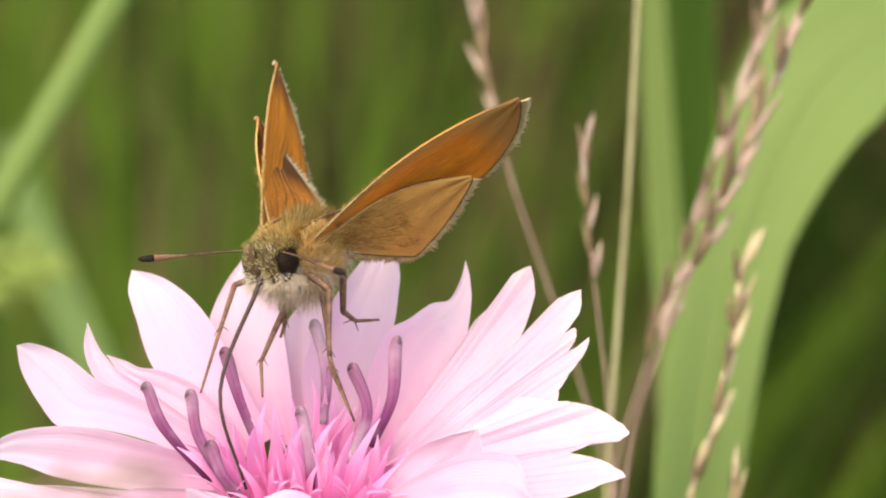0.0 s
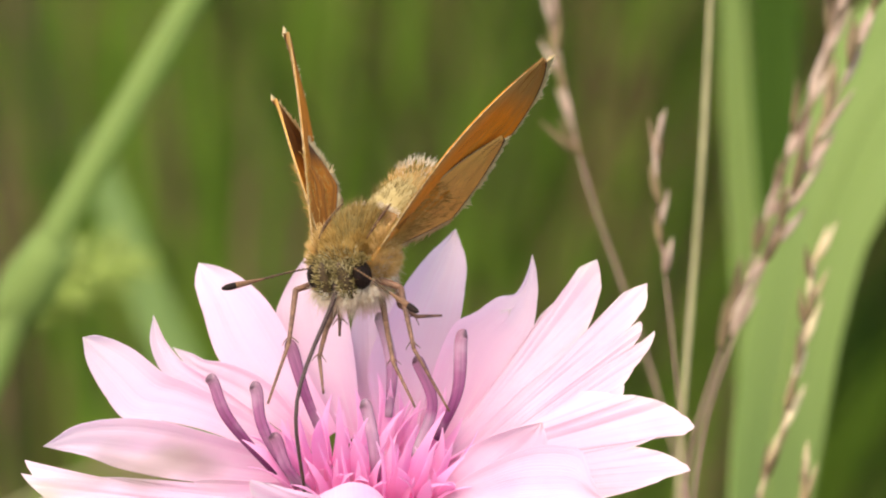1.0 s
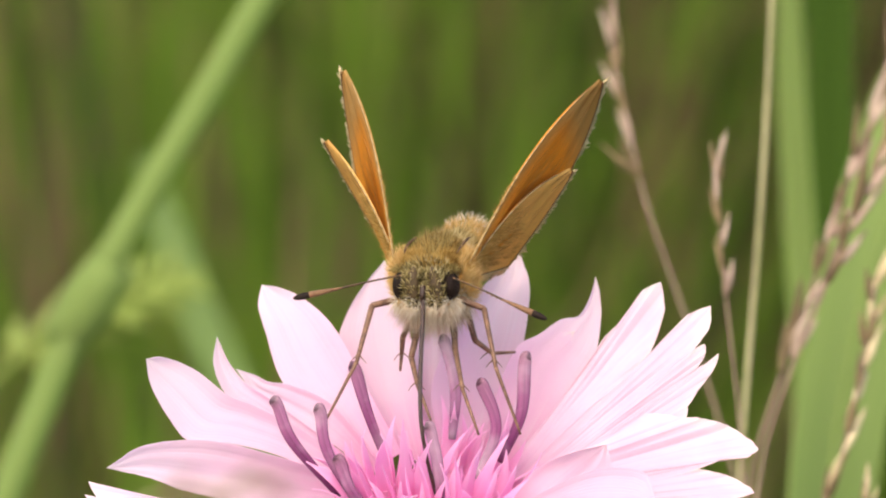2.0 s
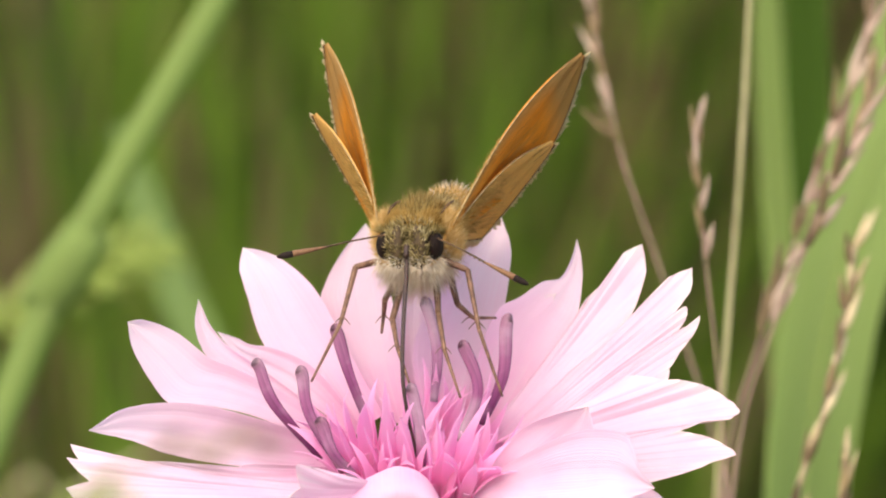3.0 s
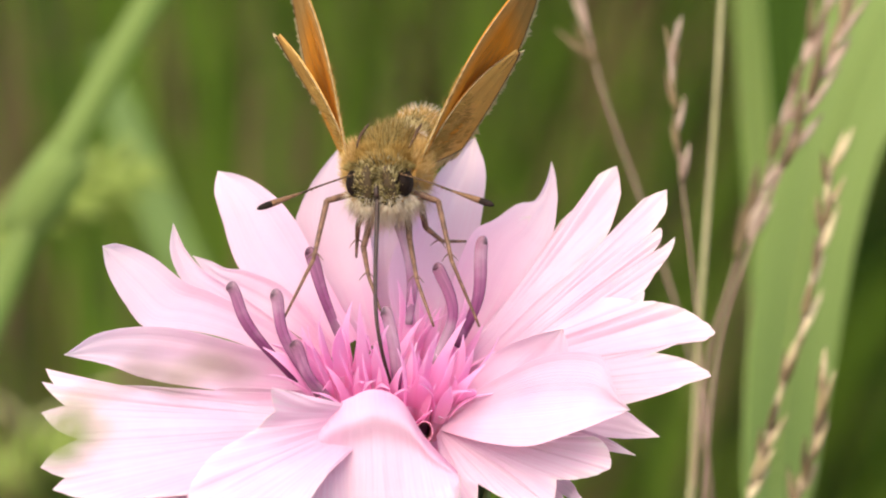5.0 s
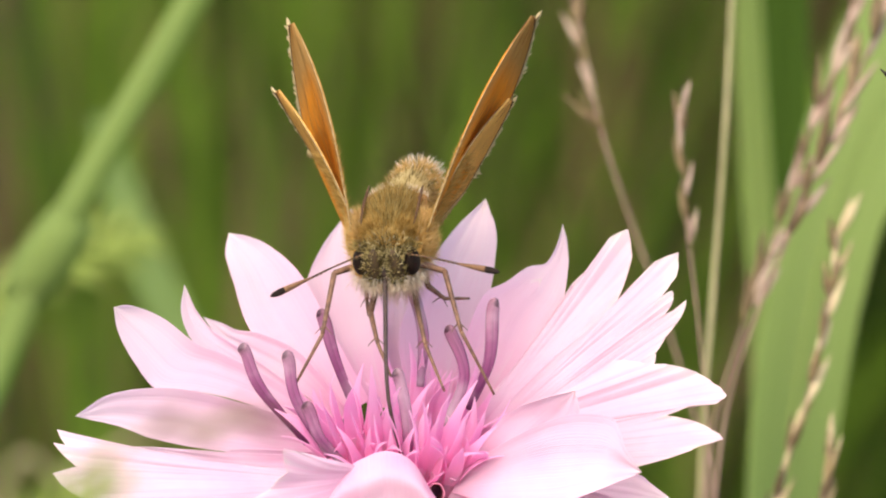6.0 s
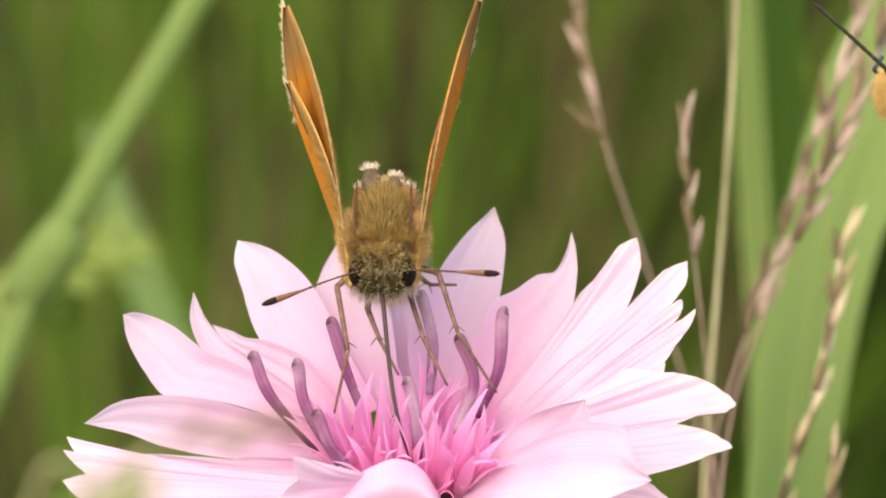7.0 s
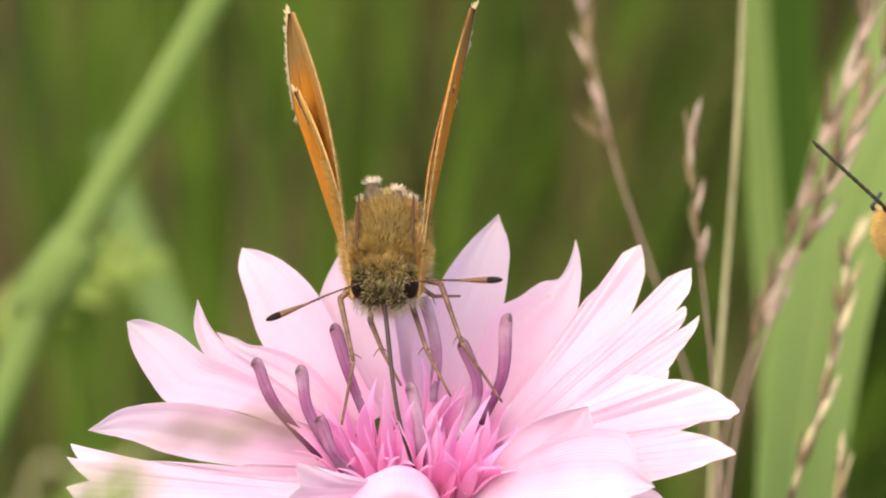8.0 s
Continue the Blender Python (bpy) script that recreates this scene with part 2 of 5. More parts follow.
def lobe(near, far, one, other, bow=0.4, cup=0.12, fray=0.4, mat=None):
    """One lobe of a ray floret between two edge lines that meet at its tip (right, up); near and far: the depth of its foot and tip, in millimetres."""
    rng = random.Random(int(abs(one[-1][0] * 31 + one[-1][1] * 17 + one[0][0] * 7)))
    ph, rows, cols = rng.uniform(0, 9), 30, 17
    edge = [spline([(p[0], p[1], 0) for p in line], rows) for line in (one, other)]
    span = max((a - b).length for a, b in zip(*edge))
    pleat, skew = rng.uniform(2.0, 3.2), rng.uniform(-0.35, 0.35)
    grid = []
    for i in range(rows + 1):
        t = i / rows
        a, b = edge[0][i].copy(), edge[1][i].copy()
        wide = (a - b).length
        nib = fray * min(1, 1.4 * t) * min(1, wide / 1.5)
        for e, o, k in ((a, b, 0.0), (b, a, 7.0)):
            out = (e - o).normalized()
            e += out * nib * (0.10 * noise.noise(Vector((t * 9, ph, k))) + 0.09 * noise.noise(Vector((t * 26, ph + 3, k))))
        line = []
        for j in range(cols):
            c = j / (cols - 1)
            x = 2 * c - 1
            p = a.lerp(b, c)
            ease = min(1, 3 * t) * min(1, wide / 1.2)
            depth = near + (far - near) * t + bow * 4 * t * (1 - t)
            depth += cup * wide * (0.35 - (x - skew) ** 2)
            depth += 0.15 * noise.noise(Vector((t * 5, ph, 3.0 * (x > 0)))) * x * x * ease
            depth += 0.034 * math.cos(x * pleat * math.pi + ph) * ease + 0.012 * math.cos(x * 13 + 2.6 * ph) * ease
            depth += 0.30 * noise.noise(Vector((x * 0.9 + ph, t * 2.2, ph))) * math.sin(math.pi * min(1, t * 1.02)) ** 0.7 * min(1, span / 4)
            depth += 0.35 * (0.5 + skew) * max(0, t - 0.75) * 4 * noise.noise(Vector((ph, t * 3, x)))
            line.append(mm((p.x, p.y, depth)))
        grid.append(line)
    bm = bmesh.new()
    slab(bm, grid, 0.00003)
    return part("petal", bm, mat or PETAL, flower)


def fan(near, throat, rim, bow=0.3, lip=0.0, mat=None):
    """A trumpet-shaped ray floret laid open: one thin pleated sheet from its throat (right, up) to a rim of tips and notches (right, up, away)."""
    rng = random.Random(int(abs(rim[0][0] * 31 + rim[-1][1] * 17)))
    per, rows, ph = 7, 26, rng.uniform(0, 9)
    cols = per * (len(rim) - 1)
    foot = spline([(p[0], p[1], near) for p in throat], cols)
    mid = [sum((Vector(rim[min(len(rim) - 1, max(0, k + d))]) for d in (-2, -1, 0, 1, 2)), Vector()) / 5 for k in range(len(rim))]
    edge, soft = [], spline(mid, cols)
    for j in range(cols + 1):
        k = min(j // per, len(rim) - 2)
        f = j / per - k
        p = Vector(rim[k]).lerp(Vector(rim[k + 1]), f)
        round_off = 0.10 * math.sin(math.pi * f)
        edge.append(p + (p - foot[j]).normalized() * (round_off + 0.10 * noise.noise(Vector((j * 0.45, ph, 0)))))
    grid = []
    for i in range(rows + 1):
        t, line = i / rows, []
        for j in range(cols + 1):
            core = soft[j].lerp(edge[j], max(0, t - 0.55) / 0.45)
            p = foot[j].lerp(core, t)
            reach = (edge[j] - foot[j]).length - (soft[j] - foot[j]).length
            p.z += bow * 4 * t * (1 - t) - 0.16 * max(-1.5, min(1.5, reach)) * t ** 2
            p.z += t * (0.05 * math.cos(j * 0.9 + ph) + 0.03 * math.cos(j * 2.1 + 2 * ph)) + 0.5 * t * noise.noise(Vector((j * 0.07 + ph, t * 1.8, 2.0)))
            p.z -= lip * math.exp(-((t - 0.16) / 0.13) ** 2) * (0.6 + 0.4 * math.cos((2 * j / cols - 1) * 1.6))
            line.append(mm(p))
        grid.append(line)
    bm = bmesh.new()
    slab(bm, grid, 0.00003)
    return part("ray_floret", bm, mat or PETAL_FAN, flower, "trumpet-shaped pale pink ray floret with a ragged lobed rim")


# back row
lobe(6, 10, [(-6.34, -8.12), (-9.27, -4.82), (-11.84, -2.25), (-13.02, 1.06), (-13.51, 2.90), (-13.30, 4.19)], [(-4.13, -6.66), (-6.33, -2.63), (-8.23, 0.97), (-10.00, 2.89), (-11.85, 3.93), (-13.30, 4.19)], bow=0.5)
lobe(7, 13, [(-3.96, -7.41), (-6.71, -3.37), (-8.11, 0.31), (-7.97, 1.78), (-6.91, 3.81), (-5.32, 5.77)], [(-2.67, -7.04), (-3.03, -2.65), (-3.69, 1.40), (-4.32, 4.35), (-5.32, 5.77)], bow=0.4)
lobe(8, 12, [(-2.68, -7.42), (-3.40, -2.28), (-3.03, 1.03), (-1.33, 2.50)], [(-0.11, -7.43), (0.65, -2.66), (0.29, 1.02), (-1.33, 2.50)], bow=0.3)
lobe(7, 13, [(-1.39, -7.41), (-2.22, -2.65), (-1.00, 0.65), (1.04, 3.97), (3.49, 6.41)], [(1.00, -7.42), (2.85, -2.66), (3.67, 0.09), (4.05, 2.11), (4.14, 4.33), (3.49, 6.41)], bow=0.4)
lobe(6, 10, [(0.99, -8.14), (2.11, -2.65), (3.29, 0.09), (4.70, 0.93), (6.17, 1.92), (7.36, 2.17), (8.10, 3.39), (8.48, 4.71)], [(3.19, -8.15), (6.14, -4.50), (7.81, -1.57), (8.52, -0.11), (8.82, 2.10), (8.76, 3.57), (8.48, 4.71)], bow=0.5)
lobe(6.5, 8.5, [(0.63, -8.15), (1.74, -3.75), (2.85, -0.82), (4.33, 0.46), (5.80, 1.00), (7.09, 1.18)], [(2.83, -8.15), (4.67, -4.86), (5.97, -2.30), (6.53, -0.84), (7.09, 1.18)], bow=0.4)
# left row
lobe(6, 8, [(-5.97, -8.12), (-10.00, -5.18), (-12.94, -3.34), (-14.23, -2.24), (-14.93, -1.29)], [(-5.60, -7.39), (-8.53, -3.72), (-11.09, -2.39), (-12.75, -2.13), (-13.68, -1.69), (-14.93, -1.29)], bow=0.35)
lobe(5, 6, [(-6.33, -8.84), (-10.71, -5.90), (-14.37, -3.69), (-15.65, -2.78), (-16.35, -0.94), (-16.13, 0.81)], [(-6.33, -7.92), (-9.98, -5.17), (-12.54, -3.33), (-14.19, -2.23), (-15.29, -0.95), (-16.13, 0.81)], bow=0.4, cup=0.2)
lobe(4, 4, [(-5.96, -9.56), (-11.80, -6.98), (-15.45, -6.05), (-17.89, -5.90), (-19.10, -4.58), (-20.33, -2.39), (-20.65, -0.63)], [(-6.32, -8.09), (-10.69, -5.16), (-13.61, -3.69), (-15.36, -2.99), (-17.26, -1.48), (-19.45, -0.53), (-20.65, -0.63)], bow=0.5)
lobe(2, 0, [(-5.94, -10.25), (-10.68, -10.23), (-15.40, -9.67), (-18.30, -9.03), (-20.29, -8.29), (-21.92, -7.89), (-23.07, -7.62)], [(-5.94, -8.80), (-10.67, -7.32), (-15.39, -6.03), (-18.29, -5.83), (-21.01, -6.29), (-22.28, -7.08), (-23.07, -7.62)], bow=0.45)
lobe(1, -1, [(-6.30, -11.33), (-9.57, -11.38), (-11.02, -11.58), (-13.55, -11.09), (-14.08, -10.47)], [(-6.30, -10.05), (-9.93, -9.85), (-12.46, -9.76), (-13.55, -10.01), (-14.08, -10.47)], bow=0.2)
lobe(-1, -2, [(-7.74, -11.29), (-12.45, -11.63), (-16.07, -10.89), (-18.24, -9.97), (-19.32, -9.79), (-20.87, -10.03)], [(-7.73, -10.20), (-12.44, -10.00), (-16.06, -9.73), (-19.32, -9.57), (-20.87, -10.03)], bow=0.25, cup=0.15)
# right row
lobe(0, -6.5, [(3.88, -10.61), (8.23, -10.97), (11.10, -11.31), (12.82, -11.30), (13.95, -12.07), (15.11, -12.95)], [(3.88, -12.43), (7.49, -13.14), (10.01, -12.76), (11.80, -13.03), (13.40, -13.08), (15.11, -12.95)], bow=0.3)
lobe(0, -7, [(4.61, -11.34), (8.93, -12.22), (11.43, -12.90), (13.54, -14.12)], [(4.60, -12.80), (8.93, -13.30), (11.43, -13.80), (13.54, -14.12)], bow=0.2)
lobe(1, -7, [(3.15, -12.45), (6.40, -14.23), (9.28, -15.72), (9.97, -16.68), (11.02, -17.71)], [(2.79, -13.90), (5.67, -15.68), (8.19, -16.36), (9.61, -17.04), (11.02, -17.71)], bow=0.2)
lobe(0.6, -7, [(2.79, -13.17), (6.03, -14.93), (8.53, -16.33), (9.22, -17.42)], [(2.42, -14.26), (5.30, -16.38), (7.81, -17.05), (9.22, -17.42)], bow=0.2)
# front row, hanging outwards
lobe(-4.5, -13, [(-4.82, -14.84), (-6.61, -16.94), (-7.67, -17.96), (-9.80, -18.79), (-12.62, -19.61)], [(-5.54, -13.39), (-9.85, -16.57), (-13.41, -16.87), (-14.45, -18.24), (-12.62, -19.61)], bow=0.3, mat=PETAL_FAN)
lobe(-3, -5, [(2.05, -12.36), (5.67, -11.28), (8.56, -9.47), (9.28, -7.66), (8.99, -6.03)], [(1.51, -11.28), (2.78, -9.46), (4.77, -7.48), (6.76, -6.57), (8.99, -6.03)], bow=0.25, mat=PETAL_FAN)
lobe(-4, -9, [(1.14, -12.52), (3.85, -13.23), (6.72, -13.47), (9.59, -12.60), (11.74, -11.76), (13.15, -11.20)], [(1.51, -11.44), (4.22, -9.45), (8.18, -7.64), (11.05, -7.64), (11.76, -8.53), (12.17, -9.78), (13.15, -11.20)], bow=-1.1, mat=PETAL_FAN)
fan(3.5, [(2.45, -7.75), (3.18, -8.92), (3.90, -9.94)], [(6.51, -3.77, 6.6), (8.51, -0.40, 7.6), (9.03, 0.81, 7.8), (9.84, 1.54, 8), (10.65, 2.64, 8), (11.50, 3.85, 8), (12.68, 4.36, 8), (12.96, 2.63, 7.4), (12.20, 0.25, 6.6), (11.01, -1.87, 5.8), (12.00, -0.48, 5.7), (13.10, 0.98, 5.4), (14.38, 2.26, 5.2), (15.88, 2.84, 5), (15.76, 1.34, 4.6), (14.76, -0.01, 4.2), (15.44, 0.35, 3.9), (15.48, -0.30, 3.7), (14.99, -1.18, 3.4), (15.79, -0.85, 3.2), (16.34, -0.23, 3), (15.96, -1.40, 2.8), (14.93, -2.67, 2.6), (14.31, -3.69, 2.4), (14.04, -4.85, 2.2), (12.65, -7.39, 2)], 0.5, mat=RAY)
fan(1.8, [(2.26, -8.64), (2.73, -9.84), (3.16, -11.30)], [(11.55, -4.11, 1.4), (14.09, -4.37, 1), (15.54, -4.48, 0.5), (16.80, -4.88, 0), (18.05, -5.64, -0.6), (18.80, -6.40, -1), (18.03, -6.94, -1.2), (16.39, -7.04, -1.5), (14.93, -7.64, -2), (16.72, -8.03, -2.8), (17.96, -8.68, -3.6), (18.46, -9.14, -4), (17.05, -9.57, -3.9), (15.43, -10.22, -3.7), (12.90, -10.94, -3.4), (11.10, -11.45, -3)], 0.4, mat=RAY)
fan(-2, [(-6.28, -11.20), (-5.92, -12.07), (-5.56, -13.09)], [(-16.04, -10.58, -2.5), (-18.93, -10.42, -3), (-21.44, -9.93, -3.4), (-22.59, -9.09, -3.8), (-24.06, -8.43, -4), (-23.51, -9.55, -4.3), (-24.36, -9.25, -4.6), (-22.84, -10.80, -5), (-24.36, -11.21, -6), (-23.16, -12.40, -6.4), (-21.89, -12.87, -6.6), (-23.50, -13.71, -7.2), (-24.30, -14.66, -8), (-22.74, -15.33, -8.6), (-23.50, -16.03, -9.4), (-21.81, -16.56, -9.8), (-19.28, -16.66, -10.4), (-16.95, -16.51, -10.8), (-14.44, -16.30, -11)], 0.3)
fan(-4, [(-5.54, -12.86), (-5.18, -13.59), (-4.82, -14.49)], [(-16.98, -16.48, -9.5), (-19.12, -17.10, -10), (-20.34, -18.39, -11), (-18.36, -18.74, -11.5), (-16.93, -18.20, -11.8), (-15.13, -19.08, -12.4), (-12.62, -19.43, -13), (-10.83, -18.18, -13.4), (-9.76, -18.70, -13.8), (-8.33, -17.81, -14)], 0.3)
fan(-6.5, [(-4.25, -10.91), (-4.26, -11.92), (-3.79, -13.07)], [(-6.57, -10.36, -8.5), (-8.35, -9.86, -10), (-9.59, -9.59, -11), (-9.35, -11.11, -10.5), (-10.58, -12.26, -10), (-13.36, -13.87, -11), (-14.58, -15.52, -12.4), (-14.93, -16.92, -13.2), (-13.39, -17.38, -13.6), (-11.82, -16.82, -13.4), (-10.11, -17.10, -13.6), (-8.69, -16.76, -13.4), (-7.19, -16.70, -13.2), (-6.02, -15.03, -11.5)], -0.3)
fan(-7, [(-7.31, -12.80), (-6.05, -11.25), (-4.61, -10.32), (-2.99, -9.82), (-1.37, -10.55), (0.17, -12.93), (2.17, -15.05)], [(-7.65, -16.67, -10), (-8.26, -18.45, -10.5), (-7.48, -19.88, -10.5), (-5.70, -19.31, -9.6), (-4.51, -18.04, -9), (-4.27, -19.57, -9.2), (-3.01, -20.65, -9.2), (-1.40, -19.59, -9), (-0.92, -17.19, -8.8), (0.04, -18.68, -9.6), (1.11, -19.74, -10), (2.08, -18.84, -10.4), (2.30, -16.86, -11), (2.37, -15.27, -11.5)], 0, lip=1.1)
fan(-4, [(1.40, -12.05), (1.11, -12.41), (0.85, -12.88)], [(8.17, -12.87, -5.5), (10.86, -12.87, -6.2), (11.61, -13.41, -6.4), (11.97, -14.81, -6.4), (11.22, -15.28, -6.2), (9.78, -15.64, -6), (8.44, -15.64, -6), (8.25, -17.57, -6.4), (7.61, -17.00, -6.2), (6.78, -17.35, -6.4), (5.45, -16.99, -6.2), (3.90, -16.13, -6), (3.47, -15.84, -6), (3.32, -18.24, -6.6), (2.45, -19.91, -7), (1.48, -18.04, -6.8), (1.16, -16.25, -6.4)], 0.2)


def anther(base, mid, tip, width=0.84):
    """A dark column of fused anthers, bent at its tip."""
    turn = math.copysign(1, tip[0] - mid[0]) if abs(tip[0] - mid[0]) > 0.25 else math.copysign(1, tip[0] + 2)
    end = (tip[0] + 0.38 * turn, tip[1] + 0.34, tip[2] - 0.25)
    pts = spline([mm(base), mm(mid), mm(tip), mm(end)], 24)
    r = []
    for k in range(25):
        t = k / 24
        r.append(0.0005 * width * (0.62 + 0.42 * math.sin(math.pi * min(0.55, t * 0.8))) * (1 + 0.06 * math.sin(11 * t + base[0])) * max(0.05, 1 - (max(0, t - 0.8) / 0.2) ** 2.2))
    bm = bmesh.new()
    tube(bm, pts, r, 14, 0.62)
    part("anther", bm, ANTHER, flower, "dark purple anther column")


anther((-8.14, -9.42, 0), (-11.09, -5.87, -2), (-12.07, -3.52, -2))
anther((-6.67, -10.29, -2), (-8.83, -6.55, -3), (-9.30, -4.02, -3))
anther((-5.07, -7.25, 2), (-6.33, -3.97, 1), (-7.10, -1.35, 1))
anther((-0.87, -5.80, 2), (-0.66, -2.52, 2), (-1.31, 0.33, 2))
anther((0.76, -8.32, 0), (1.96, -5.05, -1), (1.13, -2.40, -1))
anther((2.22, -7.25, 2), (3.57, -4.15, 1), (3.82, -0.80, 1))
anther((-1.67, -11.00, -3), (-1.73, -7.92, -4), (-2.24, -5.20, -4))
anther((-5.76, -10.75, -3), (-7.30, -9.00, -4), (-8.02, -7.19, -4))


def floret(base, tip, rng, size=1.0, flare=1.0):
    """A tube floret: a narrow tube that widens to a funnel and splits into five slender pointed lobes."""
    a, b = mm(base), mm(tip)
    d = b - a
    bm = bmesh.new()
    x = d.orthogonal().normalized()
    y = d.normalized().cross(x)
    start, mouth = rng.uniform(0, 6), 0.00050 * size
    grid = []
    for i in range(7):
        t = i / 6
        r = 0.00032 * size + (mouth - 0.00032 * size) * t ** 2.2
        grid.append([a + d * 0.5 * t + (x * math.cos(q) + y * math.sin(q)) * r * (1 + 0.06 * math.sin(5 * q)) for q in [2 * math.pi * k / 20 for k in range(21)]])
    slab(bm, grid, 0.00006)
    ob = part("floret", bm, FLORET, flower, "pink inner tube floret with slender lobes")
    for k in range(5):
        an = start + k * 2 * math.pi / 5 + rng.uniform(-0.2, 0.2)
        out = x * math.cos(an) + y * math.sin(an)
        side = d.normalized().cross(out)
        ln = d.length * rng.uniform(0.6, 1.1)
        open_out, curl, sway = flare * rng.uniform(0.5, 2.2), rng.uniform(-0.9, 1.6), rng.uniform(-1.8, 1.8)
        grid = []
        for i in range(12):
            t = i / 11
            core = a + d * 0.36 + out * mouth * (0.93 + open_out * t ** 1.6 + curl * t ** 4) + d.normalized() * ln * (t - 0.12 * open_out * t * t) + side * 0.0006 * sway * t * t
            half = 0.00036 * size * max(0.05, (1 - t ** 2.2)) * (1.05 - 0.25 * t + 0.15 * math.sin(7 * t + an)) * (0.65 + 0.35 * min(1, 4 * t))
            grid.append([core + side * half * q - out * half * 0.12 * (1 - q * q) for q in (-1, -0.5, 0, 0.5, 1)])
        bm = bmesh.new()
        slab(bm, grid, 0.00005)
        part("lobe", bm, FLORET, ob)


rng = random.Random(11)
floret((-0.43, -13.56, -2), (0.79, -7.71, -6), rng, 1.7, 1.0)
floret((-1.78, -13.01, -2), (-1.41, -7.90, -5), rng, 1.5, 0.9)
floret((0.58, -12.32, 0), (3.04, -7.57, -3), rng, 1.6, 1.1)
floret((-2.88, -12.16, 1), (-1.78, -6.13, -2), rng, 1.5, 0.9)
floret((-3.05, -12.32, 0), (-4.04, -7.54, -5), rng, 1.6, 1.0)
floret((-4.70, -11.79, 1), (-5.94, -5.76, -2), rng, 1.5, 0.9)
floret((-5.23, -11.96, 0), (-7.73, -8.10, -4), rng, 1.5, 1.0)
floret((-4.34, -10.92, 3), (-3.24, -5.43, 2), rng, 1.3, 0.8)
floret((-1.61, -10.93, 4), (-0.58, -4.89, 3), rng, 1.3, 0.8)
floret((-0.33, -11.13, 5), (0.80, -5.45, 4), rng, 1.3, 0.8)
floret((-1.24, -11.31, 5), (0.22, -7.27, 3), rng, 1.4, 0.9)
floret((0.04, -11.28, 3), (3.06, -6.52, 1), rng, 1.5, 1.2)
floret((-5.26, -10.93, 4), (-8.18, -6.53, 3), rng, 1.3, 0.9)
floret((0.55, -12.9, -2.5), (1.9, -9.4, -6), rng, 1.4, 1.3)
floret((-0.9, -13.2, -3), (-0.3, -9.6, -7), rng, 1.3, 1.2)
floret((1.2, -12.2, -2), (3.6, -8.9, -5), rng, 1.4, 1.2)
floret((-3.9, -12.4, -2), (-4.9, -9.2, -6), rng, 1.3, 1.2)
floret((-2.4, -12.8, -2), (-2.7, -8.9, -6), rng, 1.4, 1.0)

# an open tube between the front florets; its throat's shade is put into the colour
bm, grid = bmesh.new(), []
for i in range(8):
    t = i / 7
    r = 0.30 + 0.22 * t ** 2
    grid.append([mm((0.10 + r * math.cos(q), -12.44 - 0.1 * t + 1.3 * r * math.sin(q), -2.5 - 4.0 * t)) for q in [2 * math.pi * k / 18 for k in range(19)]])
slab(bm, grid, 0.00006)
part("floret", bm, THROAT_SHADE, flower, "open floret, its red throat darkened for shade")

# heart, bracts and stalk under the petals
bm = bmesh.new()
turn = axis.to_track_quat("Z", "Y").to_matrix()
egg(bm, HEART - axis * 0.003, (0.0062, 0.0062, 0.0032), turn, wobble=0.1)
part("receptacle", bm, FLORET, flower)
bm = bmesh.new()
egg(bm, HEART - axis * 0.0125, (0.0058, 0.0058, 0.009), turn, wobble=0.05)
involucre = part("involucre", bm, BRACT, flower, "green egg-shaped involucre of scaly bracts")
for ring in range(5):
    for k in range(11):
        an = (k + 0.5 * (ring % 2)) * 2 * math.pi / 11
        hgt = -0.0195 + ring * 0.0035
        rr = 0.0058 * math.sqrt(max(0.05, 1 - ((hgt + 0.0125) / 0.009) ** 2))
        out = turn @ Vector((math.cos(an), math.sin(an), 0))
        side = axis.cross(out)
        p = HEART + axis * hgt + out * rr
        grid = [[p + axis * 0.0042 * t + out * (0.0003 + 0.0007 * t) + side * 0.0013 * q * (1 - t ** 2 * 0.95) for q in (-1, 0, 1)] for t in (0, 0.4, 0.75, 1)]
        bm = bmesh.new()
        slab(bm, grid, 0.0002)
        tagged(finish(bm, "bract", BRACT, involucre, flower.location))
bm = bmesh.new()
low = HEART - axis * 0.020
tube(bm, spline([low, low - axis * 0.02 + Vector((0, 0.002, 0)), Vector((HEART.x + 0.008, HEART.y + 0.03, 0.25)), Vector((HEART.x + 0.004, HEART.y + 0.012, 0.12)), Vector((flower.location.x, flower.location.y, -0.005))], 30), [0.0013 + 0.00001 * k for k in range(31)], 10)
part("stalk", bm, STALK, flower)


# ---- grasses round the flower ----
LEAF_LIGHT = leaf_material("leaf_light_green", (0.25, 0.35, 0.10), (0.335, 0.435, 0.152), 0.6)
LEAF_MID = leaf_material("leaf_mid_green", (0.165, 0.275, 0.034), (0.26, 0.385, 0.058))
LEAF_SOFT = leaf_material("leaf_soft_green", (0.17, 0.27, 0.085), (0.24, 0.34, 0.12))
# darkest copy of the leaf green: deep shade between grasses is in its colour
LEAF_DEEP_SHADE = leaf_material("leaf_deep_shade_green", (0.030, 0.062, 0.008), (0.05, 0.10, 0.014), 0.3)
# darker copy of the meadow green, with shade among the blades coloured in
LEAF_SHADE = leaf_material("leaf_shade_green", (0.074, 0.127, 0.016), (0.125, 0.20, 0.029))
STEM_DULL = plain_material("dull_stem", (0.19, 0.12, 0.085), (0.30, 0.20, 0.145), 400, stretch=(1, 1, 0.1))
STRAW = plain_material("straw", (0.24, 0.22, 0.10), (0.34, 0.31, 0.16), 400, stretch=(1, 1, 0.1))
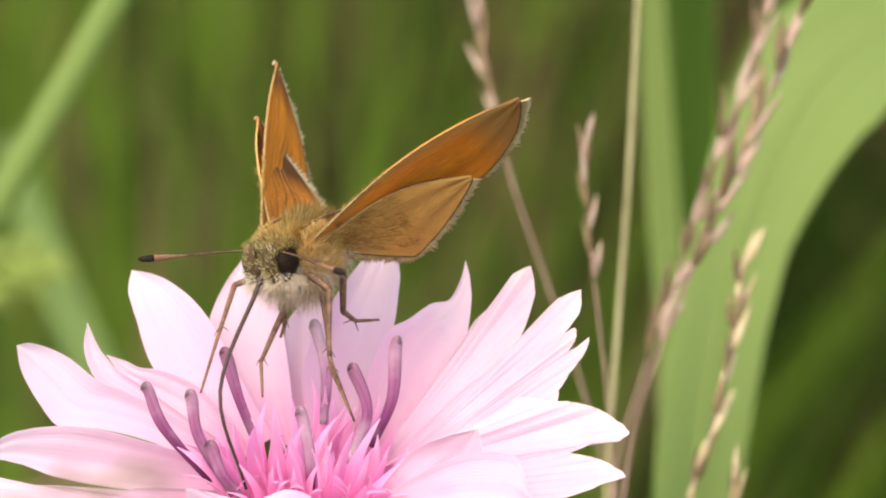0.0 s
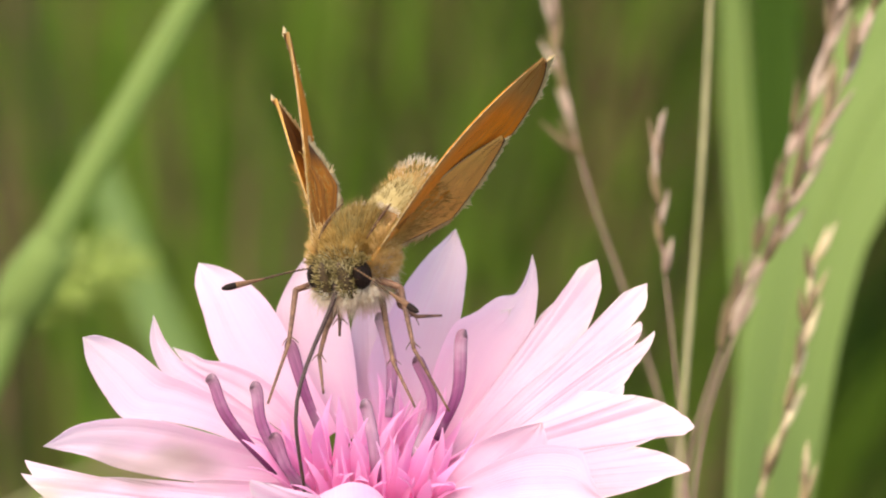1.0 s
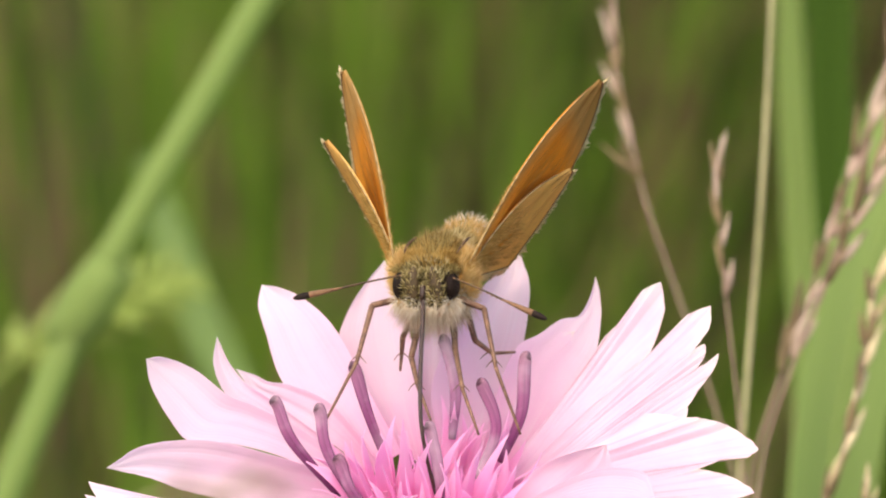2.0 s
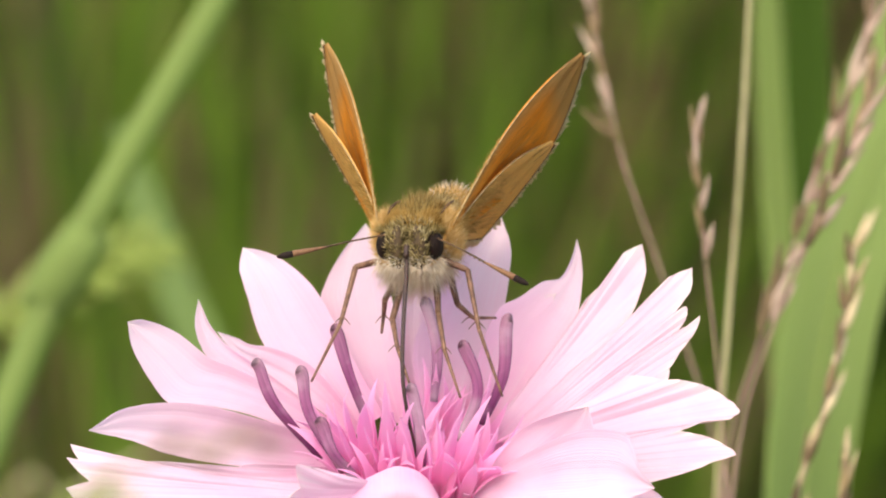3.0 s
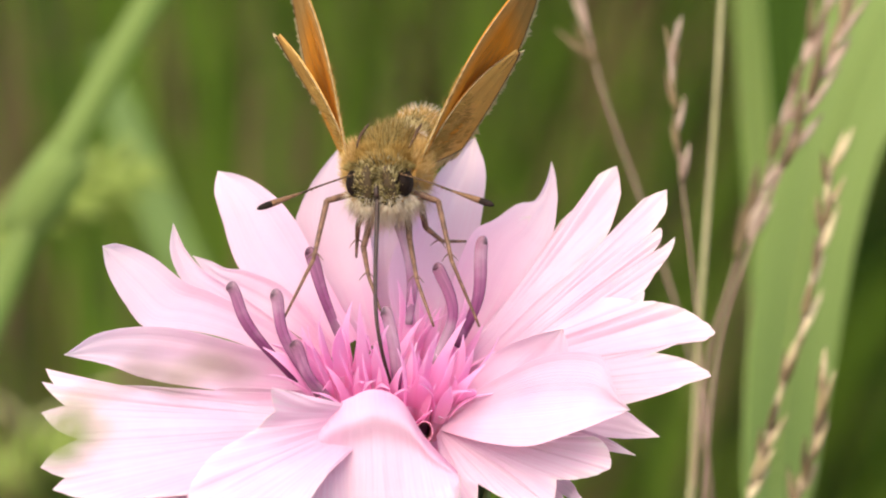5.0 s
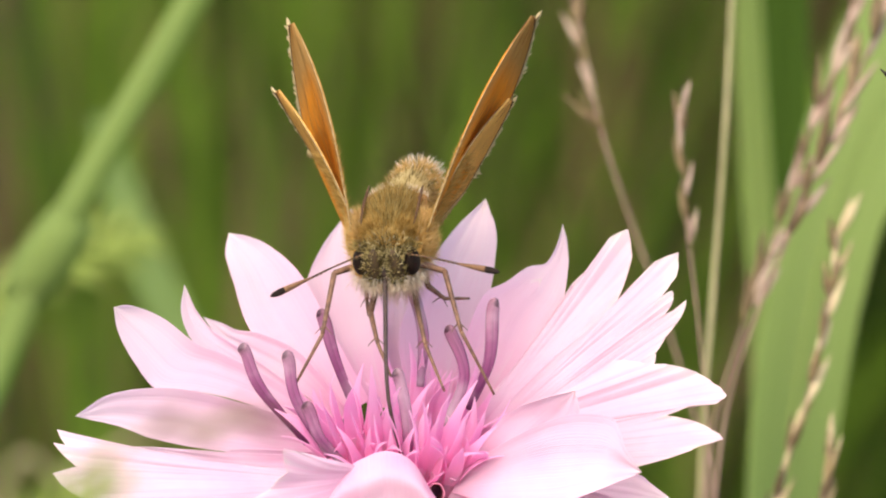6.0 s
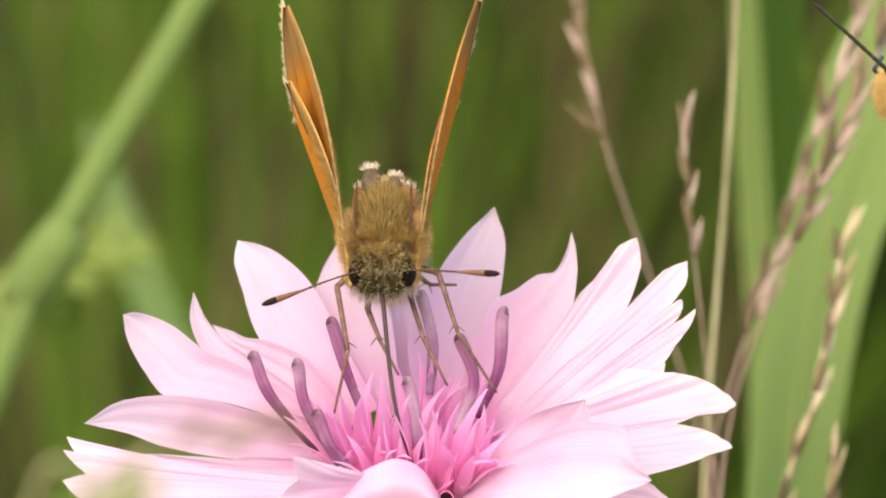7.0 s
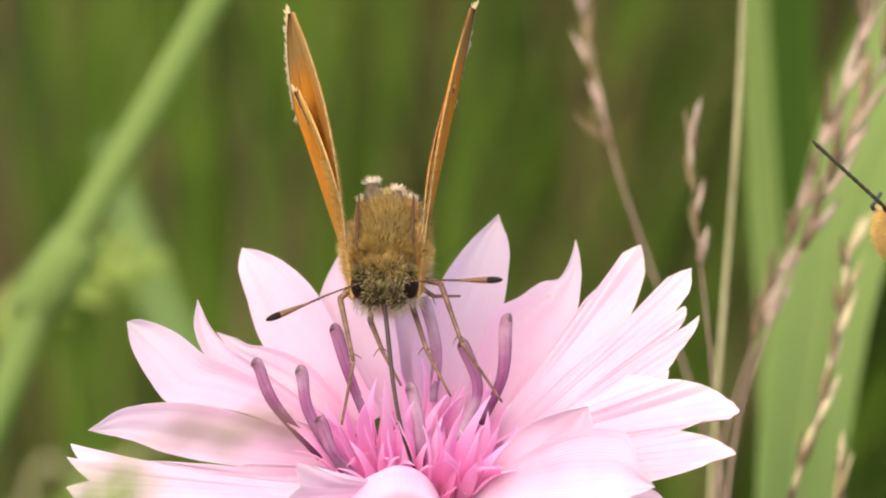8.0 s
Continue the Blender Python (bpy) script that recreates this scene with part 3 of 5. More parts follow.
SEED = plain_material("dry_seed", (0.26, 0.155, 0.11), (0.63, 0.49, 0.37), 600, stretch=(1, 1, 0.2), share=0.2)
SEED_TAN = plain_material("tan_husk", (0.34, 0.25, 0.12), (0.70, 0.60, 0.36), 600, stretch=(1, 1, 0.2), share=0.2)
SEED_DARK = plain_material("dark_husk", (0.06, 0.035, 0.015), (0.33, 0.24, 0.12), 600, stretch=(1, 1, 0.2), share=0.2)
FRESH = plain_material("fresh_spikelet", (0.22, 0.31, 0.05), (0.34, 0.42, 0.11), 700, share=0.3)


def rooted(points):
    """The places of a stem, led on down to the soil."""
    pts = [mm(p) for p in points]
    d, low = (pts[-1] - pts[-2]).normalized(), pts[-1].copy()
    slope = max(-0.25, min(0.25, d.x)) * low.z * 0.6
    steps = max(3, math.ceil(low.z / 0.04))
    for k in range(1, steps + 1):
        t = k / steps
        pts.append(Vector((low.x + slope * (t - 0.5 * t * t), low.y + 0.012 * t, low.z * (1 - t) - 0.004 * t)))
    return pts


def grass_leaf(points, widths, mat, label, fold=0.25, turn=(0.0, 0.0), name="grass_plant"):
    """A broad grass leaf with a folded midrib, from its top down to the soil; widths in millimetres along it."""
    pts = rooted(points)
    ob = thing(name, pts[-1] * 1.0, label, "grass", "grass leaves round the flower")
    n = 8 * (len(pts) - 1)
    line = spline(pts, n)
    bm, grid = bmesh.new(), []
    for i, p in enumerate(line):
        d = (line[min(i + 1, n)] - line[max(i - 1, 0)]).normalized()
        side = d.cross(W).normalized()
        lean = turn[0] + (turn[1] - turn[0]) * min(1, i / 72)
        side = (side * math.cos(lean) + W * math.sin(lean)).normalized()
        nrm = d.cross(side)
        f = min(i / 8, len(widths) - 1.001)
        k = min(int(f), len(widths) - 2)
        half = 0.0005 * (widths[k] + (widths[k + 1] - widths[k]) * (f - k))
        grid.append([p + side * half * q + nrm * fold * half * abs(q) + nrm * 0.0002 * math.sin(q * 9) for q in (-1, -0.7, -0.4, -0.1, 0.1, 0.4, 0.7, 1)])
    slab(bm, grid[::-1], 0.0003)
    part("leaf_blade", bm, mat, ob)
    bm = bmesh.new()
    tube(bm, [p + (line[min(i + 1, n)] - line[max(i - 1, 0)]).normalized().cross(W).normalized() * 0.0001 - W * 0.0002 for i, p in enumerate(line)], 0.0003, 6)
    part("midrib", bm, mat, ob)
    return ob


def spikelet(bm, p, d, length, width, rng):
    """A husk: three overlapping pointed scales."""
    a = d.orthogonal().normalized()
    for k in range(2):
        off = (a * rng.uniform(-1, 1) + d.cross(a) * rng.uniform(-1, 1)) * width * 0.35
        q = p + d * length * 0.18 * k + off
        e = (d + off.normalized() * 0.16).normalized()
        pts = [q + e * length * t for t in (0, 0.15, 0.4, 0.7, 1)]
        tube(bm, pts, [width * 0.2, width * 0.42, width * 0.5, width * 0.3, width * 0.04], 6, 0.7)


def grass_stem(points, thick, label, heads=(), mat=STEM_DULL, head_mat=SEED, group="dry grass stems", size=(2.6, 0.75), spread=0.35, seed=1, side=0):
    """A thin stem down to the soil with spikelets between the given shares of its upper length."""
    rng = random.Random(seed)
    pts = rooted(points)
    ob = thing("grass_plant", pts[-1] * 1.0, label, "grass stem", group)
    n = 10 * (len(pts) - 1)
    line = spline(pts, n)
    bm = bmesh.new()
    tube(bm, line, [0.0005 * thick * (0.75 + 0.35 * i / n) for i in range(n + 1)], 7)
    part("stem", bm, mat, ob)
    reach = n * (len(points) - 1) / (len(pts) - 1)
    for h, (t, ln, wd, lean) in enumerate(heads):
        f = t * reach
        i = min(int(f), n - 1)
        p = line[i].lerp(line[i + 1], f - i)
        d = (line[i] - line[i + 1]).normalized()
        out = d.cross(W).normalized() * (lean if lean else rng.choice((-1, 1)) * spread) + W * rng.uniform(-0.25, 0.25)
        bm = bmesh.new()
        spikelet(bm, p, (d + out).normalized(), 0.001 * ln, 0.001 * wd, rng)
        part("spikelet", bm, SEED_DARK if head_mat in (SEED, SEED_TAN) and h % 2 == 1 else head_mat, ob)
    return ob


def heads(a, b, count, length, width, lean, seed):
    rng = random.Random(seed)
    return [(a + (b - a) * (k + 0.5 * rng.random()) / count, length * rng.uniform(0.8, 1.2), width * rng.uniform(0.8, 1.2), lean * (1 if k % 2 else -1) * rng.uniform(0.6, 1.3)) for k in range(count)]


# broad light leaf that arches away
grass_leaf([(55.56, 21.99, 145), (48.68, 24.04, 140), (42.24, 22.40, 136), (37.42, 18.84, 132), (33.92, 13.39, 129), (31.06, 6.69, 126), (29.06, -0.81, 123), (27.51, -9.33, 120), (26.35, -18.71, 117), (25.83, -27.86, 114)], [5.0, 10.0, 12.0, 12.0, 9.4, 7.6, 7.6, 8.2, 8.2, 7.4, 5.0], LEAF_LIGHT, "broad light green grass leaf arching beside the flower", 0.1, (-1.05, 1.1))
# upright light leaf
grass_leaf([(25.66, 31.67, 170), (26.02, 19.92, 170), (26.57, 9.08, 170), (27.15, -0.86, 170), (27.29, -11.70, 170), (27.29, -25.26, 170)], [1.6, 2.2, 2.4, 2.3, 2.0, 2.0, 2.0], LEAF_LIGHT, "narrow upright light green grass leaf", 0.15)
# nothing shades this leaf; its dark green carries the shade
grass_leaf([(30.29, 35.02, 210), (30.43, 20.84, 210), (30.25, 6.66, 210), (29.82, -7.51, 210), (29.11, -26.42, 210)], [4, 4, 4, 4, 4, 4], LEAF_DEEP_SHADE, "grass leaf behind, its shade put into a deep green", 0.2)
# leaning stem with a node and a fresh flowering branch
leaning = grass_stem([(-13.86, 30.94, 150), (-19.82, 20.35, 150), (-25.12, 11.30, 150), (-29.75, 2.91, 150), (-33.28, -5.25, 150), (-37.26, -15.41, 150), (-39.90, -24.68, 150)], 3.3, "thick pale green leaning grass stem with a node", mat=LEAF_LIGHT, group="green grass stems")
grass_stem([(-25.31, 5.36, 230), (-28.69, 3.91, 230), (-32.07, 2.22, 230), (-35.93, 0.05, 230), (-40.76, -3.82, 230), (-45.11, -12.51, 230)], 0.6, "green grass stem in flower with feathery yellow spikelets", heads(0.0, 0.75, 16, 4.0, 1.1, 0.7, 3), mat=FRESH, head_mat=FRESH, group="green grass stems")
grass_stem([(-16.62, -9.00, -170), (-18.14, -9.88, -170), (-20.20, -10.71, -170), (-23.23, -11.53, -170), (-25.71, -14.28, -170)], 0.5, "green grass stem in flower hanging close before the petals", heads(0.0, 0.8, 10, 2.0, 0.55, 0.8, 4), mat=FRESH, head_mat=FRESH, group="green grass stems")
grass_leaf([(-28.96, 16.34, 280), (-26.67, 9.21, 280), (-23.11, 0.05, 280), (-18.53, -10.13, 280), (-15.47, -23.36, 280)], [1.5, 3.2, 3.6, 3.6, 3.5, 3.5], LEAF_SOFT, "pale grass leaf leaning far behind", 0.15)
for host, at, wide in ((leaning, (-29.66, 3.05, 150), 2.1),):
    bm = bmesh.new()
    p = mm(at)
    tube(bm, [p + Vector((0.002, 0, 0.0034)), p + Vector((0.001, 0, 0.0016)), p, p - Vector((0.001, 0, 0.0016)), p - Vector((0.002, 0, 0.0034))], [0.001 * wide * k for k in (0.82, 0.98, 1.08, 0.98, 0.82)], 12)
    part("node", bm, LEAF_LIGHT, host, "swollen yellowish stem node")
grass_stem([(-9.58, -6.06, -170), (-13.02, -6.46, -170), (-15.63, -7.11, -170), (-18.8, -8.84, -170), (-22.11, -11.17, -170)], 0.45, "thin brown grass stem close before the petals", heads(0.0, 0.5, 4, 2.2, 0.5, 0.3, 6), mat=STRAW, head_mat=SEED_DARK, group="green grass stems")
# dry stems
grass_stem([(10.03, 27.76, 85), (10.76, 20.42, 85), (11.66, 16.35, 85), (12.88, 10.64, 85), (15.53, 2.89, 85), (17.57, -3.22, 85), (19.49, -10.15, 85), (20.63, -18.71, 85)], 0.3, "dry pinkish grass stem with close spikelets", [(0.0, 3, 0.5, 0.1), (0.06, 3.2, 0.5, -0.1), (0.12, 3.4, 0.5, 0.08), (0.18, 3.4, 0.55, -0.06), (0.24, 3.4, 0.5, 0.06), (0.30, 3.6, 0.5, -0.06), (0.35, 3.4, 0.45, 0.06), (0.40, 3.4, 0.6, 0.45)], seed=7)
grass_stem([(17.48, 12.59, 60), (17.64, 9.91, 60), (17.84, 6.35, 60), (18.31, 2.01, 60), (18.87, -3.12, 60), (19.50, -10.22, 60), (19.97, -18.12, 60)], 0.2, "thin dry grass stem with small pink spikelets", heads(0.0, 0.52, 7, 2.6, 0.42, 0.1, 9), seed=9)
grass_stem([(21.95, 29.78, 74), (21.46, 18.53, 74), (20.94, 9.69, 74), (20.14, -0.36, 74), (19.53, -8.40, 74), (19.05, -17.73, 74), (18.73, -22.47, 74)], 0.55, "bare straw-coloured grass stem", mat=STRAW)
grass_stem([(31.59, 28.18, 74), (30.19, 20.14, 74), (28.18, 14.51, 74), (25.97, 8.08, 74), (23.55, 1.25, 74), (21.75, -3.98, 74), (20.14, -9.61, 74), (19.21, -18.45, 74)], 0.32, "dry grass panicle with long pale husks", heads(0.0, 0.70, 16, 3.4, 0.62, 0.12, 12), seed=12)
grass_stem([(33.48, 23.78, 62), (30.91, 17.45, 62), (28.65, 12.31, 62), (26.75, 7.95, 62), (24.57, 2.81, 62), (22.79, -1.54, 62), (20.81, -7.87, 62), (19.63, -18.16, 62)], 0.28, "dry brown grass panicle with narrow husks", heads(0.0, 0.58, 14, 3.4, 0.58, 0.12, 13), seed=13)
grass_stem([(28.65, 4.19, 62), (27.94, -0.36, 62), (26.99, -5.10, 62), (25.56, -9.85, 62), (24.18, -14.21, 62), (22.99, -18.16, 62), (21.61, -24.10, 62)], 0.34, "dry grass stem with dark brown husks", heads(0.0, 0.95, 19, 2.8, 0.52, 0.12, 14), head_mat=SEED_TAN, seed=14)
grass_stem([(28.14, -10.02, 60), (27.55, -13.38, 60), (26.68, -16.93, 60), (25.89, -20.48, 60), (25.30, -26.01, 60)], 0.24, "short dry grass stem with pale husks", heads(0.0, 0.8, 8, 2.8, 0.5, 0.12, 15), head_mat=SEED_TAN, seed=15)

# ---- meadow behind and around ----
DEAD = leaf_material("dead_grass", (0.22, 0.15, 0.07), (0.33, 0.235, 0.12), 0.3)
DEAD_DARK = leaf_material("dark_dead_grass", (0.13, 0.088, 0.04), (0.20, 0.138, 0.066), 0.3)
DRY = leaf_material("dry_grass", (0.28, 0.21, 0.09), (0.42, 0.33, 0.16), 0.3)


def meadow(name, mat, count, seed, label, area, tall, wide, patchy=True, clear=0.0):
    rng = random.Random(seed)
    verts, faces = [], []
    while count:
        x, y = rng.uniform(area[0], area[1]), rng.uniform(area[2], area[3])
        if y < 0.30 and abs(x) < 0.09 + 0.02 * abs(y):
            continue
        if clear and abs(x) < clear and -1.4 < y < 3.3:
            continue
        if patchy and noise.noise(Vector((x * 5 + seed * 3.1, y * 3.0, seed))) < -0.05:
            continue
        count -= 1
        h, w = rng.uniform(*tall), rng.uniform(*wide) * 0.5
        an, bend = rng.uniform(0, 6.28), rng.uniform(0.05, 0.5) * h
        lean = Vector((math.cos(an), math.sin(an), 0))
        side = Vector((math.cos(an + 1.3), math.sin(an + 1.3), 0))
        base = len(verts)
        for k in range(5):
            t = k / 4
            p = Vector((x, y, -0.01)) + lean * bend * t * t + Vector((0, 0, h * (t - 0.25 * t * t * bend / h)))
            ww = w * (1 - 0.9 * t ** 2)
            verts += [p - side * ww, p + lean * ww * 0.3, p + side * ww]
        for k in range(4):
            o = base + 3 * k
            for a, b in ((0, 1), (1, 2), (2, 0)):
                faces.append((o + a, o + b, o + 3 + b, o + 3 + a))
    me = bpy.data.meshes.new(name)
    me.from_pydata(verts, [], faces)
    me.materials.append(mat)
    for p in me.polygons:
        p.use_smooth = True
    tagged(new(name, me), label, "grass", kind="stuff")


meadow("meadow_grass", LEAF_MID, 4200, 2, "green meadow grass behind the flower", (-1.2, 1.2, 1.15, 3.2), (0.18, 0.45), (0.003, 0.007))
meadow("meadow_grass", LEAF_SHADE, 3800, 3, "dark green meadow grass, its shade put into the colour", (-1.2, 1.2, 1.1, 3.2), (0.15, 0.42), (0.003, 0.008))
meadow("meadow_grass", DRY, 3000, 4, "dry brown meadow grass", (-1.2, 1.2, 1.1, 3.2), (0.1, 0.4), (0.003, 0.006))
meadow("meadow_grass", LEAF_MID, 22000, 12, "green meadow grass all around", (-3.4, 3.4, -3, 5.6), (0.12, 0.38), (0.003, 0.007), True, 0.55)
meadow("meadow_grass", LEAF_SHADE, 14000, 13, "dark green meadow grass all around", (-3.4, 3.4, -3, 5.6), (0.1, 0.34), (0.003, 0.008), True, 0.55)
meadow("meadow_grass", DRY, 9000, 14, "dry brown meadow grass all around", (-3.4, 3.4, -3, 5.6), (0.1, 0.36), (0.003, 0.006), True, 0.55)
meadow("meadow_grass", LEAF_MID, 1500, 15, "short green grass under the flower", (-0.6, 0.6, -1.5, 0.25), (0.05, 0.2), (0.003, 0.006), False)
meadow("grass_clump", DRY, 260, 5, "clump of dead brown grass", (0.004, 0.056, 0.95, 1.15), (0.2, 0.385), (0.004, 0.009), False)
meadow("grass_clump", LEAF_DEEP_SHADE, 200, 10, "clump of grass with shade put into its dark green", (0.010, 0.046, 0.7, 0.95), (0.18, 0.335), (0.004, 0.009), False)
meadow("grass_clump", DRY, 170, 6, "clump of dead brown grass", (-0.034, -0.012, 0.85, 1.1), (0.18, 0.36), (0.004, 0.009), False)
meadow("grass_clump", LEAF_MID, 40, 7, "clump of fresh green grass", (-0.004, 0.006, 0.6, 0.8), (0.25, 0.4), (0.004, 0.008), False)
meadow("grass_clump", LEAF_MID, 190, 8, "clump of fresh green grass", (-0.085, -0.027, 0.6, 0.9), (0.22, 0.4), (0.004, 0.008), False)
meadow("grass_clump", LEAF_DEEP_SHADE, 240, 9, "clump of grass with shade put into its dark green", (0.042, 0.15, 0.55, 0.95), (0.18, 0.36), (0.004, 0.009), False)

meadow("grass_clump", DEAD, 55, 21, "clump of grey-brown dead grass", (-0.030, -0.014, 0.45, 0.65), (0.28, 0.36), (0.004, 0.009), False)
meadow("grass_clump", DEAD, 60, 22, "clump of grey-brown dead grass", (-0.070, -0.047, 0.5, 0.7), (0.28, 0.36), (0.004, 0.009), False)
meadow("grass_clump", LEAF_MID, 150, 23, "clump of fresh green grass", (-0.046, -0.029, 0.42, 0.6), (0.26, 0.36), (0.004, 0.008), False)
meadow("grass_clump", DEAD_DARK, 70, 24, "clump of dark brown dead grass", (0.008, 0.034, 0.6, 0.85), (0.26, 0.37), (0.004, 0.009), False)
meadow("grass_clump", LEAF_MID, 45, 25, "clump of fresh green grass", (-0.003, 0.006, 0.4, 0.55), (0.29, 0.36), (0.004, 0.007), False)

meadow("grass_clump", LEAF_MID, 90, 26, "clump of fresh green grass", (-0.027, -0.005, 0.55, 0.75), (0.29, 0.38), (0.004, 0.008), False)

# ---- the skipper butterfly ----
MM = 0.001


def wing_material(name, body, margin, edge, dark, front=None):
    m, n, l, b = material(name, 0.7)
    b.inputs["Specular IOR Level"].default_value = 0.1
    across, along = split_uv(n, l)
    fine = noise_tex(n, l, 1.0, (110, 16, 1), "UV", 5.0)
    rays = noise_tex(n, l, 1.0, (14, 1.5, 1), "UV", 2.0)
    col = ramp(n, l, along, [(0.0, body[0]), (0.35, body[1]), (edge, body[1]), (min(0.99, edge + 0.12), margin), (1.0, margin)])
    if front:
        col = mix(n, l, ramp(n, l, across, [(0.0, (0.9, 0.9, 0.9)), (0.08, (0.6, 0.6, 0.6)), (0.2, (0, 0, 0))]), col, front)
    col = mix(n, l, ramp(n, l, rays, [(0.5, (0, 0, 0)), (0.62, (dark, dark, dark))]), col, margin)
    col = mix(n, l, ramp(n, l, fine, [(0.35, (0.55, 0.55, 0.55)), (0.62, (0, 0, 0))]), col, tuple(0.5 * v for v in body[0]))
    bump(n, l, b, fine, 0.5, 0.00008)
    thin(m, n, l, b, col, 0.3)
    return m


UPPER = wing_material("wing_upperside", ((0.55, 0.22, 0.03), (0.70, 0.25, 0.018)), (0.12, 0.05, 0.015), 0.78, 0.5)
UNDER = wing_material("wing_underside", ((0.56, 0.26, 0.045), (0.78, 0.27, 0.02)), (0.42, 0.24, 0.08), 0.70, 0.3, (0.44, 0.26, 0.09))
HIND_UNDER = wing_material("hindwing_underside", ((0.78, 0.48, 0.17), (0.74, 0.40, 0.10)), (0.66, 0.36, 0.10), 0.85, 0.25)
HIND_UPPER = wing_material("hindwing_upperside", ((0.40, 0.16, 0.03), (0.55, 0.20, 0.018)), (0.075, 0.032, 0.012), 0.5, 0.6)
RIM = plain_material("wing_rim", (0.22, 0.14, 0.06), (0.42, 0.31, 0.16), 3000, 0.9, gloss=0.05)
MARGIN = plain_material("wing_margin", (0.05, 0.022, 0.008), (0.10, 0.05, 0.02), 3000, 0.8)
VEIN = plain_material("wing_vein", (0.20, 0.085, 0.02), (0.32, 0.145, 0.035), 3000, 0.7, gloss=0.1)
FRINGE = plain_material("wing_fringe", (0.66, 0.50, 0.24), (0.84, 0.70, 0.40), 3000, 0.8, share=0.35)


def fur_material(name, shades, share=0.4):
    """Hair whose shade changes from hair to hair and, slowly, from place to place."""
    m, n, l, b = material(name, 0.75)
    b.inputs["Specular IOR Level"].default_value = 0.15
    g, add = n.new("ShaderNodeNewGeometry"), n.new("ShaderNodeMath")
    add.operation = "MULTIPLY_ADD"
    l.new(g.outputs["Random Per Island"], add.inputs[0])
    add.inputs[1].default_value = 0.6
    half = n.new("ShaderNodeMath")
    half.operation, half.inputs[1].default_value = "MULTIPLY", 0.4
    l.new(noise_tex(n, l, 900.0), half.inputs[0])
    l.new(half.outputs[0], add.inputs[2])
    col = ramp(n, l, add.outputs[0], [(0.12 + 0.76 * k / (len(shades) - 1), c) for k, c in enumerate(shades)])
    thin(m, n, l, b, col, share)
    return m


FUR_TAWNY = fur_material("tawny_fur", [(0.20, 0.115, 0.028), (0.37, 0.22, 0.055), (0.49, 0.31, 0.085), (0.64, 0.44, 0.15)])
FUR_FLANK = fur_material("flank_fur", [(0.42, 0.25, 0.07), (0.60, 0.39, 0.13), (0.72, 0.50, 0.20), (0.82, 0.64, 0.34)])
FUR_OLIVE = fur_material("olive_fur", [(0.05, 0.035, 0.012), (0.20, 0.14, 0.04), (0.36, 0.27, 0.09), (0.55, 0.44, 0.20)], 0.3)
FUR_FACE = fur_material("mottled_face_scales", [(0.02, 0.014, 0.007), (0.12, 0.09, 0.03), (0.34, 0.27, 0.11), (0.66, 0.57, 0.34)], 0.2)
FUR_WHITE = fur_material("cream_fur", [(0.62, 0.49, 0.32), (0.80, 0.69, 0.51), (0.87, 0.80, 0.65), (0.92, 0.88, 0.78)], 0.5)
SKIN = plain_material("dark_body", (0.035, 0.022, 0.01), (0.09, 0.055, 0.022), 2500, 0.7)
SADDLE = plain_material("saddle_tawny", (0.20, 0.105, 0.034), (0.33, 0.18, 0.06), 1800, 0.8)
FOLD = plain_material("fold_grey_brown", (0.05, 0.036, 0.018), (0.13, 0.098, 0.055), 2500, 0.8)
LEGS = plain_material("leg_brown", (0.075, 0.038, 0.024), (0.23, 0.125, 0.072), 2500, 0.55)
EYE = plain_material("eye_dark", (0.008, 0.005, 0.004), (0.018, 0.011, 0.008), 6000, 0.4, gloss=0.05)
CLUB = plain_material("antenna_club", (0.012, 0.009, 0.008), (0.03, 0.02, 0.015), 4000, 0.7, gloss=0.05)
ANTENNA = plain_material("antenna_orange", (0.12, 0.058, 0.026), (0.21, 0.11, 0.05), 4000, 0.6)
HORN = plain_material("proboscis_dark", (0.025, 0.012, 0.009), (0.055, 0.03, 0.022), 4000, 0.35)

skipper = thing("butterfly", mm((0, 0, 0)), "orange skipper butterfly with raised wings feeding on the cornflower", "butterfly")


def on_egg(count, centre, radii, rng, keep):
    """Roots on an ellipsoid, in millimetres, with their outward directions."""
    out = []
    while len(out) < count:
        v = Vector([rng.gauss(0, 1) for _ in range(3)]).normalized()
        if keep(v):
            p = Vector(centre) + Vector((v.x * radii[0], v.y * radii[1], v.z * radii[2]))
            nrm = Vector((v.x / radii[0], v.y / radii[1], v.z / radii[2])).normalized()
            out.append((p * MM, nrm))
    return out


def fur(parent, mat, count, centre, radii, keep, length, thick, lean, spread, seed, name="fur", label=""):
    bm = bmesh.new()
    rng = random.Random(seed)
    hairs(bm, on_egg(count, centre, radii, rng, keep), rng, length * MM, thick * MM, lean, spread, 0.75)
    return own(name, bm, mat, parent, label)


bm = bmesh.new()
egg(bm, (0, -0.4 * MM, 0), (1.5 * MM, 2.2 * MM, 1.9 * MM), wobble=0.06)
thorax = own("thorax", bm, FUR_TAWNY, skipper, "thorax in tawny fur above and cream fur below")
for s in (-1, 1):
    fur(thorax, FUR_TAWNY, 500, (s * 1.0, 0.0, 0.8), (0.5, 1.6, 1.0), lambda v: v.z > -0.4, 0.6, 0.022, (s * 0.25, -0.1, 0.6), 0.4, 50 + s, "shoulder_fur")
for s in (-1, 1):
    fur(thorax, FUR_TAWNY, 600, (s * 1.0, -2.3, 0.65), (0.65, 0.6, 0.75), lambda v: v.z > -0.5, 0.6, 0.022, (s * 0.2, -0.15, 0.75), 0.35, 90 + s, "tegula_fur")
